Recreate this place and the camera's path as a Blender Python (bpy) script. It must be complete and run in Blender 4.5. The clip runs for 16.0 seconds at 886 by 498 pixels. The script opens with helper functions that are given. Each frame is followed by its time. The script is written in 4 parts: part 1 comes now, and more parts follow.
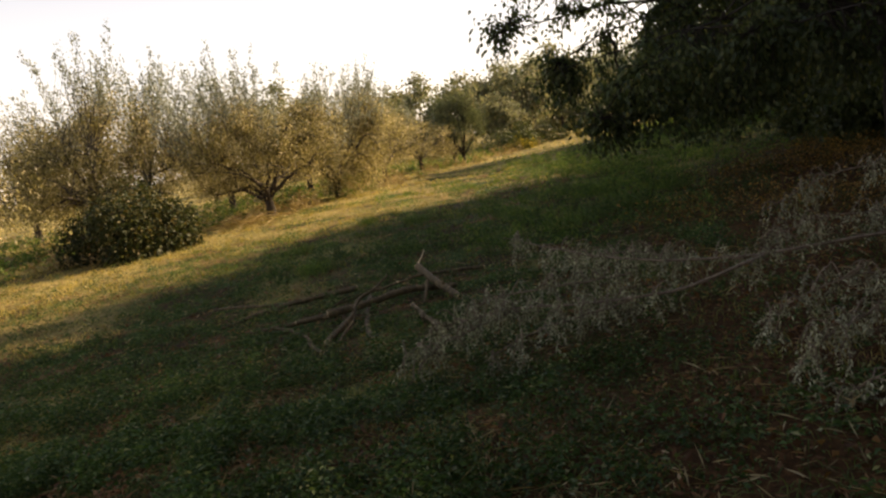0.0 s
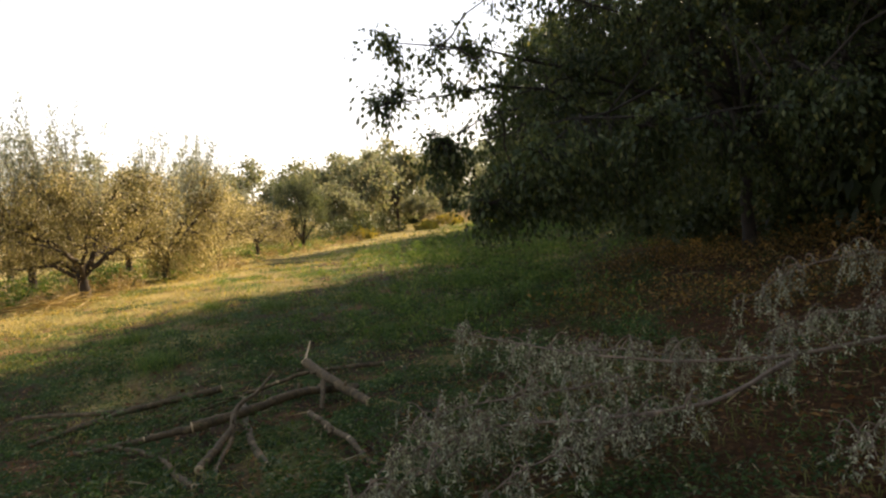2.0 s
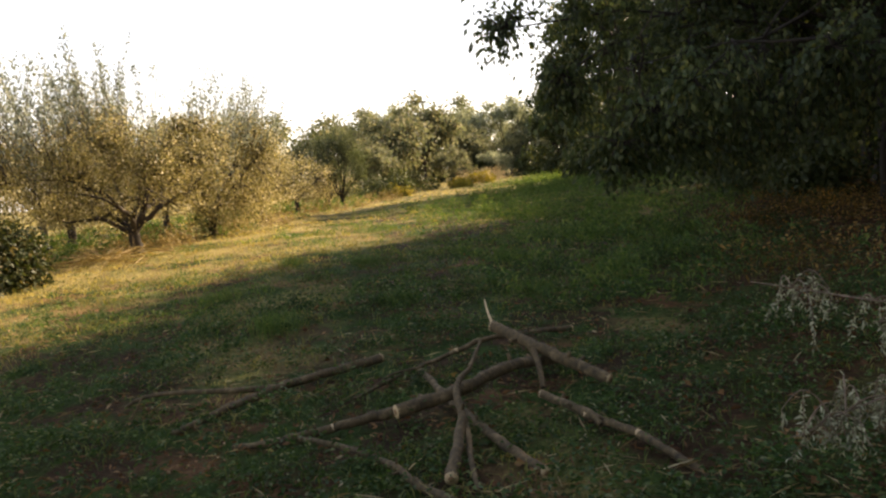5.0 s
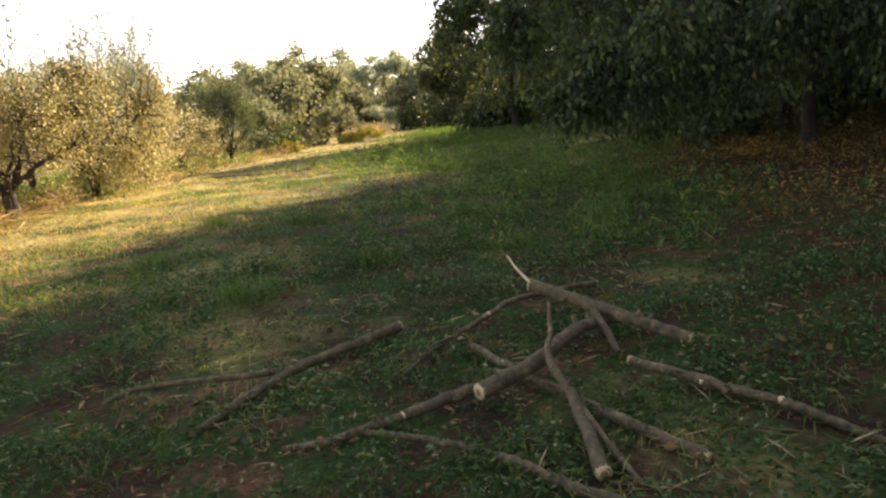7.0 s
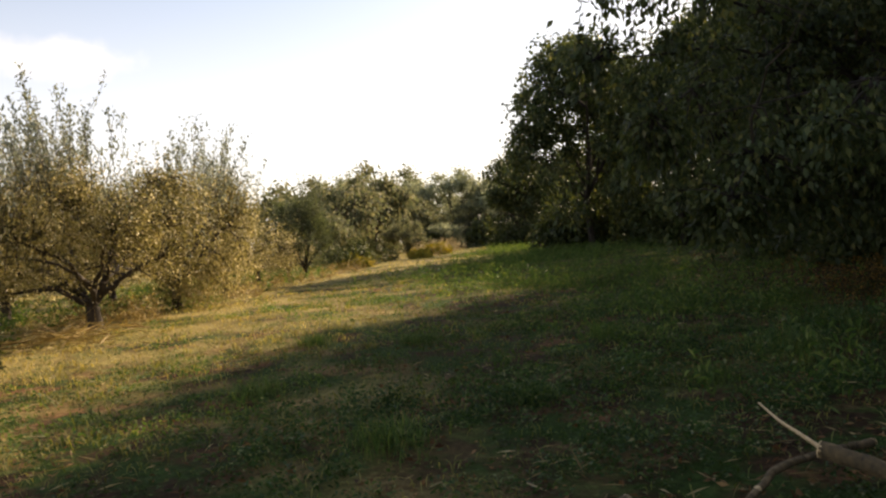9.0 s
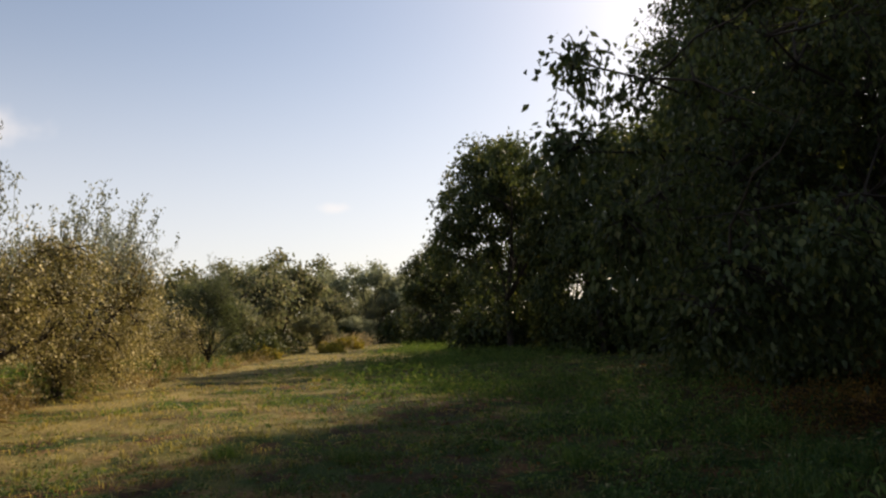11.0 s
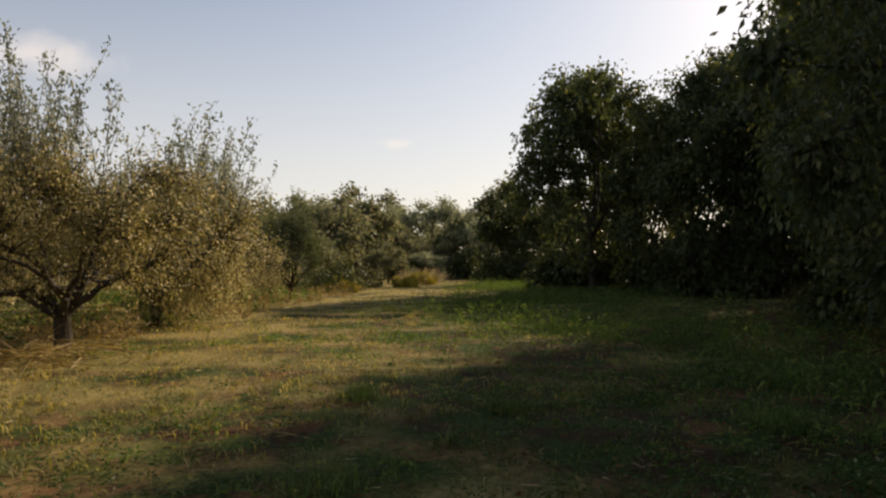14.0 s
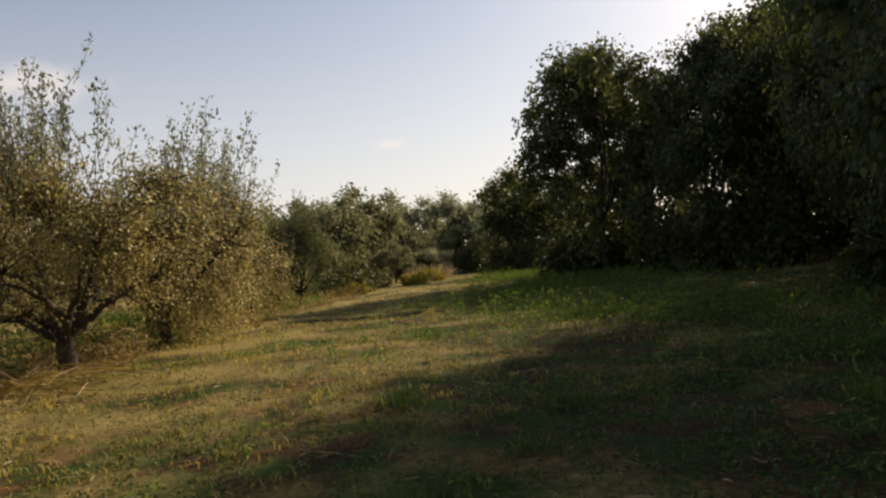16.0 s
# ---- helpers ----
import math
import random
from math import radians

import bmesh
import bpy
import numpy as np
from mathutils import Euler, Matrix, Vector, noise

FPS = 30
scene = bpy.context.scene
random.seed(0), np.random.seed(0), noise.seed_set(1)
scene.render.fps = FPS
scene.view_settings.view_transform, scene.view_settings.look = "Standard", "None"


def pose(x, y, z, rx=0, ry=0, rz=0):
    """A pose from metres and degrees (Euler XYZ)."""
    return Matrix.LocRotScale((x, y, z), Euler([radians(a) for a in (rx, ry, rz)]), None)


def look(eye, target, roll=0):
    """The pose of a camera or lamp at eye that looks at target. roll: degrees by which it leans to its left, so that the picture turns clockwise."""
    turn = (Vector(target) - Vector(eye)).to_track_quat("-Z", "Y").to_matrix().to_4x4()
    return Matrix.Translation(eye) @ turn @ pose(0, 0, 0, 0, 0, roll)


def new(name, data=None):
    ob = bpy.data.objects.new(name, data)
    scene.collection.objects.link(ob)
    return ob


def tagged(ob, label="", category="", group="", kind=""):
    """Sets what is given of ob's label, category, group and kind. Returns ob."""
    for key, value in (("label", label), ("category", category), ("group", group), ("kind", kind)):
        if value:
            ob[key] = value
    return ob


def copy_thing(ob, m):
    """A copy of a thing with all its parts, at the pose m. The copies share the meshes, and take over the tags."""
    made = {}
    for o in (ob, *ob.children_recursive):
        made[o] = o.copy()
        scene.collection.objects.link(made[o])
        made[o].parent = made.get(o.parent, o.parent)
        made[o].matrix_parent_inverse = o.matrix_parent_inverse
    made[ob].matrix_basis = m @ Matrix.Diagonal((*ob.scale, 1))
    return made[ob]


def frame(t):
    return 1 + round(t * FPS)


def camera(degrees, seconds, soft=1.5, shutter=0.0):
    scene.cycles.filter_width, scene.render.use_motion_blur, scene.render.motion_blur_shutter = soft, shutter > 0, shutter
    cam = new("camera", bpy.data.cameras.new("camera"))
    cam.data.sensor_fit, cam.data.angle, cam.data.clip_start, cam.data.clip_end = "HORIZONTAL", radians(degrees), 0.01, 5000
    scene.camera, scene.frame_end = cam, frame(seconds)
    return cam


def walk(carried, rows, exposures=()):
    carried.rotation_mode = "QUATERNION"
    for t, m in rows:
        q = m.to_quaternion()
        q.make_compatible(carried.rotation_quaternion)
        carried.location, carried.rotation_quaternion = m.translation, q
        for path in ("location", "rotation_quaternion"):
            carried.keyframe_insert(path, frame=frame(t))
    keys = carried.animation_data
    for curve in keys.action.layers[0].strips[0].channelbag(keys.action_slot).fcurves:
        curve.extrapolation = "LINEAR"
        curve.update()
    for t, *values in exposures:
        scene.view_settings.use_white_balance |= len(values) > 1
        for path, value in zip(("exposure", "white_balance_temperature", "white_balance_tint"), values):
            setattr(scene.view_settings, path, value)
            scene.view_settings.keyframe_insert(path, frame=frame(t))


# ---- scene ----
cam = camera(63.4, 16.0, soft=2.3)
PATH = [
    (0, (4.013, -1.882, 1.751), (3.039, -0.162, 1.445), -9.2),
    (0.5, (3.647, -1.669, 1.709), (2.975, 0.177, 1.338), -10.8),
    (1, (3.309, -1.408, 1.684), (2.752, 0.469, 1.273), -7.1),
    (1.5, (2.998, -1.175, 1.688), (2.245, 0.666, 1.489), -1.3),
    (2, (2.631, -0.89, 1.619), (2.126, 1.042, 1.505), -5.6),
    (2.5, (2.321, -0.689, 1.585), (1.874, 1.234, 1.264), -3.9),
    (3, (1.984, -0.424, 1.559), (1.444, 1.477, 1.256), -3.4),
    (3.5, (1.624, -0.257, 1.505), (1.188, 1.671, 1.197), -4.5),
    (4, (1.311, -0.118, 1.524), (0.842, 1.794, 1.166), -3.1),
    (4.5, (1.002, 0.014, 1.493), (0.428, 1.917, 1.275), -4.9),
    (6.8, (-0.374, 0.503, 1.473), (-0.613, 2.469, 1.193), -6.4),
    (7, (-0.496, 0.603, 1.462), (-0.722, 2.556, 1.094), -5.7),
    (7.5, (-0.816, 0.847, 1.44), (-1.211, 2.777, 1.092), -5.6),
    (8, (-1.115, 1.064, 1.432), (-1.288, 3.036, 1.145), -6.1),
    (8.5, (-1.394, 1.195, 1.455), (-1.614, 3.153, 1.116), -5.7),
    (9, (-1.557, 1.684, 1.444), (-1.912, 3.651, 1.413), -5.1),
    (9.5, (-1.786, 1.862, 1.461), (-2.158, 3.827, 1.485), -5.3),
    (10, (-1.966, 2.15, 1.486), (-2.169, 4.136, 1.587), -5.2),
    (12.5, (-2.654, 3.277, 1.53), (-2.731, 5.259, 1.79), -0.5),
    (13, (-2.866, 3.286, 1.461), (-3.055, 5.268, 1.653), 0.4),
    (13.5, (-2.969, 3.412, 1.539), (-3.159, 5.4, 1.641), -1.1),
    (14, (-3.279, 3.6, 1.534), (-3.543, 5.581, 1.583), -0.3),
    (14.5, (-3.332, 3.842, 1.486), (-3.611, 5.822, 1.467), -3.3),
    (15, (-3.444, 4.09, 1.419), (-3.81, 6.056, 1.424), 0.1),
    (15.5, (-3.603, 4.245, 1.406), (-3.804, 6.234, 1.458), -4.6),
    (16, (-3.747, 4.407, 1.432), (-4.017, 6.387, 1.471), -4.8),
]
EXPOSURES = [(0, 0.95, 8400, 18), (0.5, 1.35, 8000, 17), (1.0, 2.65, 7600, 15), (1.5, 1.45, 8000, 16), (2.0, 1.5, 7800, 16), (2.5, 2.05, 7700, 15), (3.0, 2.0, 7600, 15), (4.0, 2.15, 7600, 15), (4.5, 1.35, 7800, 16),
             (6.8, 1.95, 7500, 15), (8.0, 1.85, 7600, 15.5), (8.5, 1.75, 7600, 15.5), (9, 0.9, 7700, 15), (9.5, 0.7, 7500, 14), (10, 0.45, 7300, 14.5), (12.5, 0.2, 7100, 12.5), (14, 0.12, 7500, 14), (16, 0.12, 7500, 14)]
walk(cam, [(t, look(eye, target, roll)) for t, eye, target, roll in PATH], EXPOSURES)

# ---- world, sun ----
SUN_AZIMUTH, SUN_HEIGHT = radians(33), radians(30.5)
TO_SUN = Vector((math.sin(SUN_AZIMUTH) * math.cos(SUN_HEIGHT), math.cos(SUN_AZIMUTH) * math.cos(SUN_HEIGHT), math.sin(SUN_HEIGHT)))
world = bpy.data.worlds.new("sky")
scene.world = world
world.use_nodes = True
wn, wl = world.node_tree.nodes, world.node_tree.links
sky = wn.new("ShaderNodeTexSky")
sky.sky_type, sky.sun_disc = "NISHITA", False
sky.sun_elevation, sky.sun_rotation = SUN_HEIGHT, SUN_AZIMUTH
sky.air_density, sky.dust_density, sky.ozone_density = 1.05, 1.0, 1.6


def cloud(colour, way, wide, high, strength):
    """A small bright cloud in the direction way, on top of the sky's colour."""
    way = Vector(way).normalized()
    side = Vector((way.y, -way.x, 0)).normalized()
    above = side.cross(way)
    geo = wn.new("ShaderNodeTexCoord")
    rough = wn.new("ShaderNodeTexNoise")
    rough.inputs["Scale"].default_value, rough.inputs["Detail"].default_value = 26.0, 5.0
    wl.new(geo.outputs["Generated"], rough.inputs["Vector"])
    parts = []
    for axis_way, size in ((side, wide), (above, high)):
        dot = wn.new("ShaderNodeVectorMath")
        dot.operation = "DOT_PRODUCT"
        dot.inputs[1].default_value = axis_way
        wl.new(geo.outputs["Generated"], dot.inputs[0])
        less = wn.new("ShaderNodeMath")
        less.operation = "SUBTRACT"
        wl.new(dot.outputs["Value"], less.inputs[0])
        less.inputs[1].default_value = axis_way.dot(way)
        part_of = wn.new("ShaderNodeMath")
        part_of.operation = "DIVIDE"
        wl.new(less.outputs[0], part_of.inputs[0])
        part_of.inputs[1].default_value = size
        parts.append(part_of.outputs[0])
    both = wn.new("ShaderNodeCombineXYZ")
    wl.new(parts[0], both.inputs[0]), wl.new(parts[1], both.inputs[1])
    far = wn.new("ShaderNodeVectorMath")
    far.operation = "LENGTH"
    wl.new(both.outputs[0], far.inputs[0])
    sway = wn.new("ShaderNodeMath")
    sway.operation = "MULTIPLY_ADD"
    wl.new(rough.outputs["Fac"], sway.inputs[0])
    sway.inputs[1].default_value, sway.inputs[2].default_value = 1.6, -0.8
    total = wn.new("ShaderNodeMath")
    wl.new(far.outputs["Value"], total.inputs[0]), wl.new(sway.outputs[0], total.inputs[1])
    soft_edge = wn.new("ShaderNodeMapRange")
    soft_edge.interpolation_type = "SMOOTHSTEP"
    soft_edge.inputs["From Min"].default_value, soft_edge.inputs["From Max"].default_value = 1.35, 0.0
    soft_edge.inputs["To Min"].default_value, soft_edge.inputs["To Max"].default_value = 0.0, strength
    wl.new(total.outputs[0], soft_edge.inputs["Value"])
    mx = wn.new("ShaderNodeMix")
    mx.data_type = "RGBA"
    wl.new(soft_edge.outputs[0], mx.inputs[0]), wl.new(colour, mx.inputs[6])
    mx.inputs[7].default_value = (8.2, 7.9, 7.8, 1)
    return mx.outputs[2]


# thin high haze over the whole sky
veil = wn.new("ShaderNodeMix")
veil.data_type = "RGBA"
veil.inputs[7].default_value = (7.3, 7.25, 7.7, 1)
sky_way, sky_height, haze = wn.new("ShaderNodeTexCoord"), wn.new("ShaderNodeSeparateXYZ"), wn.new("ShaderNodeMapRange")
haze.interpolation_type = "SMOOTHSTEP"
haze.inputs["From Min"].default_value, haze.inputs["From Max"].default_value = 0.0, 0.45
haze.inputs["To Min"].default_value, haze.inputs["To Max"].default_value = 0.60, 0.08
wl.new(sky_way.outputs["Generated"], sky_height.inputs[0]), wl.new(sky_height.outputs["Z"], haze.inputs["Value"]), wl.new(haze.outputs[0], veil.inputs[0])
wl.new(sky.outputs["Color"], veil.inputs[6])
sky_colour = cloud(veil.outputs[2], (-0.615, 0.79, 0.262), 0.085, 0.024, 0.6)
sky_colour = cloud(sky_colour, (-0.192, 0.975, 0.170), 0.024, 0.008, 0.4)
wl.new(sky_colour, wn["Background"].inputs["Color"])
wn["Background"].inputs["Strength"].default_value = 0.11
sun_data = bpy.data.lights.new("sun", "SUN")
sun_data.energy, sun_data.angle, sun_data.color = 5.0, radians(0.6), (1.0, 0.865, 0.66)
sun_lamp = new("sun", sun_data)
sun_lamp.matrix_world = look(TO_SUN * 60, (0, 0, 0))


# ---- materials ----
def material(name):
    m = bpy.data.materials.new(name)
    m.use_nodes = True
    return m, m.node_tree.nodes, m.node_tree.links, m.node_tree.nodes["Principled BSDF"]


def ramp(nodes, links, source, stops):
    r = nodes.new("ShaderNodeValToRGB")
    r.color_ramp.elements[0].position, r.color_ramp.elements[0].color = stops[0][0], (*stops[0][1], 1)
    r.color_ramp.elements[1].position, r.color_ramp.elements[1].color = stops[-1][0], (*stops[-1][1], 1)
    for at, colour in stops[1:-1]:
        r.color_ramp.elements.new(at).color = (*colour, 1)
    links.new(source, r.inputs["Fac"])
    return r.outputs["Color"]


def noise_of(nodes, links, scale, detail=4.0, rough=0.55, where="Position"):
    n = nodes.new("ShaderNodeTexNoise")
    n.inputs["Scale"].default_value, n.inputs["Detail"].default_value, n.inputs["Roughness"].default_value = scale, detail, rough
    if where == "Position":
        links.new(nodes.new("ShaderNodeNewGeometry").outputs["Position"], n.inputs["Vector"])
    else:
        links.new(nodes.new("ShaderNodeTexCoord").outputs["Object"], n.inputs["Vector"])
    return n.outputs["Fac"]


def mixed(nodes, links, fac, a, b, blend="MIX"):
    x = nodes.new("ShaderNodeMix")
    x.data_type, x.blend_type = "RGBA", blend
    for value, slot in ((fac, 0), (a, 6), (b, 7)):
        if isinstance(value, (int, float)):
            x.inputs[slot].default_value = value
        elif isinstance(value, tuple):
            x.inputs[slot].default_value = (*value, 1)
        else:
            links.new(value, x.inputs[slot])
    return x.outputs[2]


def dryness(nodes, links, source):
    """The meadow is drier towards the orchard: lifts source there."""
    geo = nodes.new("ShaderNodeNewGeometry")
    sep = nodes.new("ShaderNodeSeparateXYZ")
    links.new(geo.outputs["Position"], sep.inputs[0])
    rng = nodes.new("ShaderNodeMapRange")
    rng.inputs["From Min"].default_value, rng.inputs["From Max"].default_value = -3.0, -9.5
    rng.inputs["To Min"].default_value, rng.inputs["To Max"].default_value = -0.06, 0.10
    links.new(sep.outputs["X"], rng.inputs["Value"])
    add = nodes.new("ShaderNodeMath")
    links.new(source, add.inputs[0]), links.new(rng.outputs[0], add.inputs[1])
    return add.outputs[0]


def leaf_material(name, stops, through_light=0.35, rough=0.6, patch=0.9, where="Object", patches=None, glow=(1.15, 1.1, 0.6)):
    """Leaves and blades: each its own tint, patches over the whole plant, some light passing through."""
    m, n, l, p = material(name)
    geo = n.new("ShaderNodeNewGeometry")
    tint = ramp(n, l, geo.outputs["Random Per Island"], stops)
    if patches:
        f = ramp(n, l, dryness(n, l, noise_of(n, l, patches[0], 4, 0.6, "Position")), [(0.42, (0, 0, 0)), (0.62, (1, 1, 1))])
        tint = mixed(n, l, f, tint, ramp(n, l, geo.outputs["Random Per Island"], patches[1]))
    shade = ramp(n, l, noise_of(n, l, patch, 3, 0.6, where), [(0.3, (0.62, 0.62, 0.62)), (0.7, (1.25, 1.2, 1.15))])
    tint = mixed(n, l, 1.0, tint, shade, "MULTIPLY")
    l.new(tint, p.inputs["Base Color"])
    p.inputs["Roughness"].default_value = rough
    p.inputs["Specular IOR Level"].default_value = 0.25
    tl = n.new("ShaderNodeBsdfTranslucent")
    l.new(mixed(n, l, 1.0, tint, glow, "MULTIPLY"), tl.inputs["Color"])
    mx = n.new("ShaderNodeMixShader")
    mx.inputs[0].default_value = through_light
    l.new(p.outputs[0], mx.inputs[1])
    l.new(tl.outputs[0], mx.inputs[2])
    l.new(mx.outputs[0], n["Material Output"].inputs["Surface"])
    return m


def bark_material(name, dark, light, scale=9.0, depth=0.02):
    m, n, l, p = material(name)
    co = n.new("ShaderNodeTexCoord")
    mp = n.new("ShaderNodeMapping")
    mp.inputs["Scale"].default_value = (1, 1, 0.35)
    l.new(co.outputs["Object"], mp.inputs["Vector"])
    nz = n.new("ShaderNodeTexNoise")
    nz.inputs["Scale"].default_value, nz.inputs["Detail"].default_value, nz.inputs["Roughness"].default_value = scale, 6, 0.65
    l.new(mp.outputs[0], nz.inputs["Vector"])
    base = ramp(n, l, nz.outputs["Fac"], [(0.3, dark), (0.7, light)])
    lichen = ramp(n, l, noise_of(n, l, scale * 0.4, 3, 0.6), [(0.55, (0, 0, 0)), (0.72, (1, 1, 1))])
    base = mixed(n, l, lichen, base, tuple(min(1, c * 1.35 + 0.02) for c in light))
    l.new(base, p.inputs["Base Color"])
    p.inputs["Roughness"].default_value = 0.9
    bp = n.new("ShaderNodeBump")
    bp.inputs["Strength"].default_value, bp.inputs["Distance"].default_value = 0.8, depth
    l.new(nz.outputs["Fac"], bp.inputs["Height"])
    l.new(bp.outputs[0], p.inputs["Normal"])
    return m


def ground_material():
    m, n, l, p = material("meadow soil and thatch")
    fine = noise_of(n, l, 16.0, 6, 0.7)
    mid = noise_of(n, l, 1.7, 5, 0.65)
    broad = noise_of(n, l, 0.45, 4, 0.55)
    soil = ramp(n, l, fine, [(0.3, (0.017, 0.010, 0.006)), (0.55, (0.058, 0.034, 0.017)), (0.75, (0.125, 0.082, 0.042))])
    green = ramp(n, l, fine, [(0.3, (0.014, 0.028, 0.006)), (0.7, (0.052, 0.093, 0.020))])
    straw = ramp(n, l, fine, [(0.3, (0.125, 0.098, 0.036)), (0.5, (0.31, 0.243, 0.088)), (0.72, (0.53, 0.42, 0.18))])
    bare = ramp(n, l, fine, [(0.3, (0.055, 0.027, 0.013)), (0.6, (0.190, 0.100, 0.046)), (0.75, (0.33, 0.205, 0.11))])
    soil = mixed(n, l, ramp(n, l, noise_of(n, l, 0.8, 4, 0.6), [(0.52, (0, 0, 0)), (0.62, (1, 1, 1))]), soil, bare)
    cover = mixed(n, l, ramp(n, l, mid, [(0.45, (0, 0, 0)), (0.55, (1, 1, 1))]), soil, green)
    cover = mixed(n, l, ramp(n, l, dryness(n, l, broad), [(0.46, (0, 0, 0)), (0.66, (0.85, 0.85, 0.85))]), cover, straw)
    # leaf litter lies under the row of tall trees
    geo = n.new("ShaderNodeNewGeometry")
    sep = n.new("ShaderNodeSeparateXYZ")
    l.new(geo.outputs["Position"], sep.inputs[0])
    rng = n.new("ShaderNodeMapRange")
    rng.inputs["From Min"].default_value, rng.inputs["From Max"].default_value = 0.7, 3.2
    l.new(sep.outputs["X"], rng.inputs["Value"])
    back = n.new("ShaderNodeMapRange")
    back.inputs["From Min"].default_value, back.inputs["From Max"].default_value = 24.0, 15.0
    l.new(sep.outputs["Y"], back.inputs["Value"])
    both = n.new("ShaderNodeMath")
    both.operation = "MULTIPLY"
    l.new(rng.outputs[0], both.inputs[0]), l.new(back.outputs[0], both.inputs[1])
    litter = ramp(n, l, noise_of(n, l, 22.0, 4, 0.7), [(0.3, (0.022, 0.011, 0.005)), (0.55, (0.082, 0.040, 0.016)), (0.75, (0.175, 0.092, 0.038))])
    cover = mixed(n, l, both.outputs[0], cover, litter)
    l.new(cover, p.inputs["Base Color"])
    p.inputs["Roughness"].default_value = 0.95
    p.inputs["Specular IOR Level"].default_value = 0.1
    bp = n.new("ShaderNodeBump")
    bp.inputs["Strength"].default_value, bp.inputs["Distance"].default_value = 0.9, 0.05
    l.new(fine, bp.inputs["Height"])
    l.new(bp.outputs[0], p.inputs["Normal"])
    return m


def plain_wood(name, a, b):
    m, n, l, p = material(name)
    l.new(ramp(n, l, noise_of(n, l, 60.0, 4), [(0.35, a), (0.65, b)]), p.inputs["Base Color"])
    p.inputs["Roughness"].default_value = 0.8
    return m


M_GROUND = ground_material()
M_GRASS = leaf_material("grass blades", [(0, (0.037, 0.070, 0.016)), (0.5, (0.085, 0.136, 0.031)), (1, (0.184, 0.217, 0.061))], 0.5, 0.6, 0.5, "Object",
                        (0.55, [(0, (0.30, 0.25, 0.082)), (0.5, (0.44, 0.36, 0.132)), (1, (0.58, 0.475, 0.205))]))
M_TALL = leaf_material("tall green weeds", [(0, (0.046, 0.100, 0.026)), (0.6, (0.105, 0.185, 0.048)), (1, (0.23, 0.28, 0.090))], 0.5, 0.55, 0.5)
M_WEED = leaf_material("low broadleaf weeds", [(0, (0.027, 0.067, 0.019)), (0.6, (0.056, 0.113, 0.032)), (0.9, (0.113, 0.171, 0.055)), (1, (0.30, 0.30, 0.17))], 0.4, 0.5, 1.5)
M_STRAW = leaf_material("dry straw", [(0, (0.20, 0.14, 0.07)), (0.6, (0.36, 0.27, 0.13)), (1, (0.50, 0.41, 0.24))], 0.25, 0.7, 1.0)
M_LITTER = leaf_material("fallen brown leaves", [(0, (0.060, 0.026, 0.011)), (0.5, (0.160, 0.074, 0.026)), (0.93, (0.26, 0.14, 0.055)), (1, (0.42, 0.25, 0.10))], 0.3, 0.7, 1.0)
M_THATCH = leaf_material("thatch", [(0, (0.11, 0.050, 0.025)), (0.5, (0.23, 0.115, 0.055)), (0.9, (0.34, 0.20, 0.10)), (1, (0.48, 0.36, 0.22))], 0.25, 0.7, 1.0)
M_APPLE = leaf_material("apple leaves", [(0, (0.112, 0.108, 0.042)), (0.4, (0.264, 0.235, 0.086)), (0.8, (0.460, 0.394, 0.176)), (1, (0.90, 0.79, 0.57))], 0.42, 0.45, 0.7, glow=(1.08, 1.06, 0.85))
M_SHOOT = leaf_material("grey-green shoot leaves", [(0, (0.162, 0.190, 0.133)), (0.6, (0.279, 0.313, 0.235)), (1, (0.450, 0.466, 0.398))], 0.4, 0.5, 1.0, glow=(1.0, 1.0, 0.9))
M_DARK = leaf_material("dark tree leaves", [(0, (0.033, 0.050, 0.021)), (0.6, (0.072, 0.100, 0.042)), (0.93, (0.130, 0.150, 0.058)), (1, (0.20, 0.19, 0.065))], 0.42, 0.45, 0.35)
# far leaves: olive and willow green, lightened to carry the haze of distance
M_HAZY_OLIVE = leaf_material("olive far leaves paled by haze", [(0, (0.110, 0.130, 0.070)), (0.6, (0.190, 0.205, 0.115)), (1, (0.300, 0.275, 0.165))], 0.45, 0.6, 0.4, glow=(1.1, 1.08, 0.85))
M_HAZY_SILVER = leaf_material("willow leaves paled by haze", [(0, (0.19, 0.22, 0.14)), (0.6, (0.30, 0.335, 0.22)), (1, (0.44, 0.45, 0.32))], 0.5, 0.6, 0.4, glow=(1.1, 1.08, 0.9))
M_MID = leaf_material("green shrub leaves", [(0, (0.035, 0.052, 0.018)), (0.6, (0.065, 0.085, 0.03)), (1, (0.13, 0.14, 0.05))], 0.3, 0.5, 0.4)
M_SPIRE = leaf_material("grey-green spire leaves", [(0, (0.070, 0.095, 0.055)), (0.6, (0.120, 0.150, 0.088)), (1, (0.19, 0.215, 0.125))], 0.35, 0.6, 0.4)
M_BUSH = leaf_material("vine leaves", [(0, (0.022, 0.034, 0.012)), (0.6, (0.05, 0.065, 0.022)), (0.85, (0.09, 0.092, 0.034)), (1, (0.18, 0.14, 0.065))], 0.3, 0.5, 1.2)
M_GOLD = leaf_material("yellow weed flowers", [(0, (0.15, 0.16, 0.03)), (0.5, (0.30, 0.26, 0.04)), (1, (0.46, 0.36, 0.06))], 0.35, 0.6, 1.0)
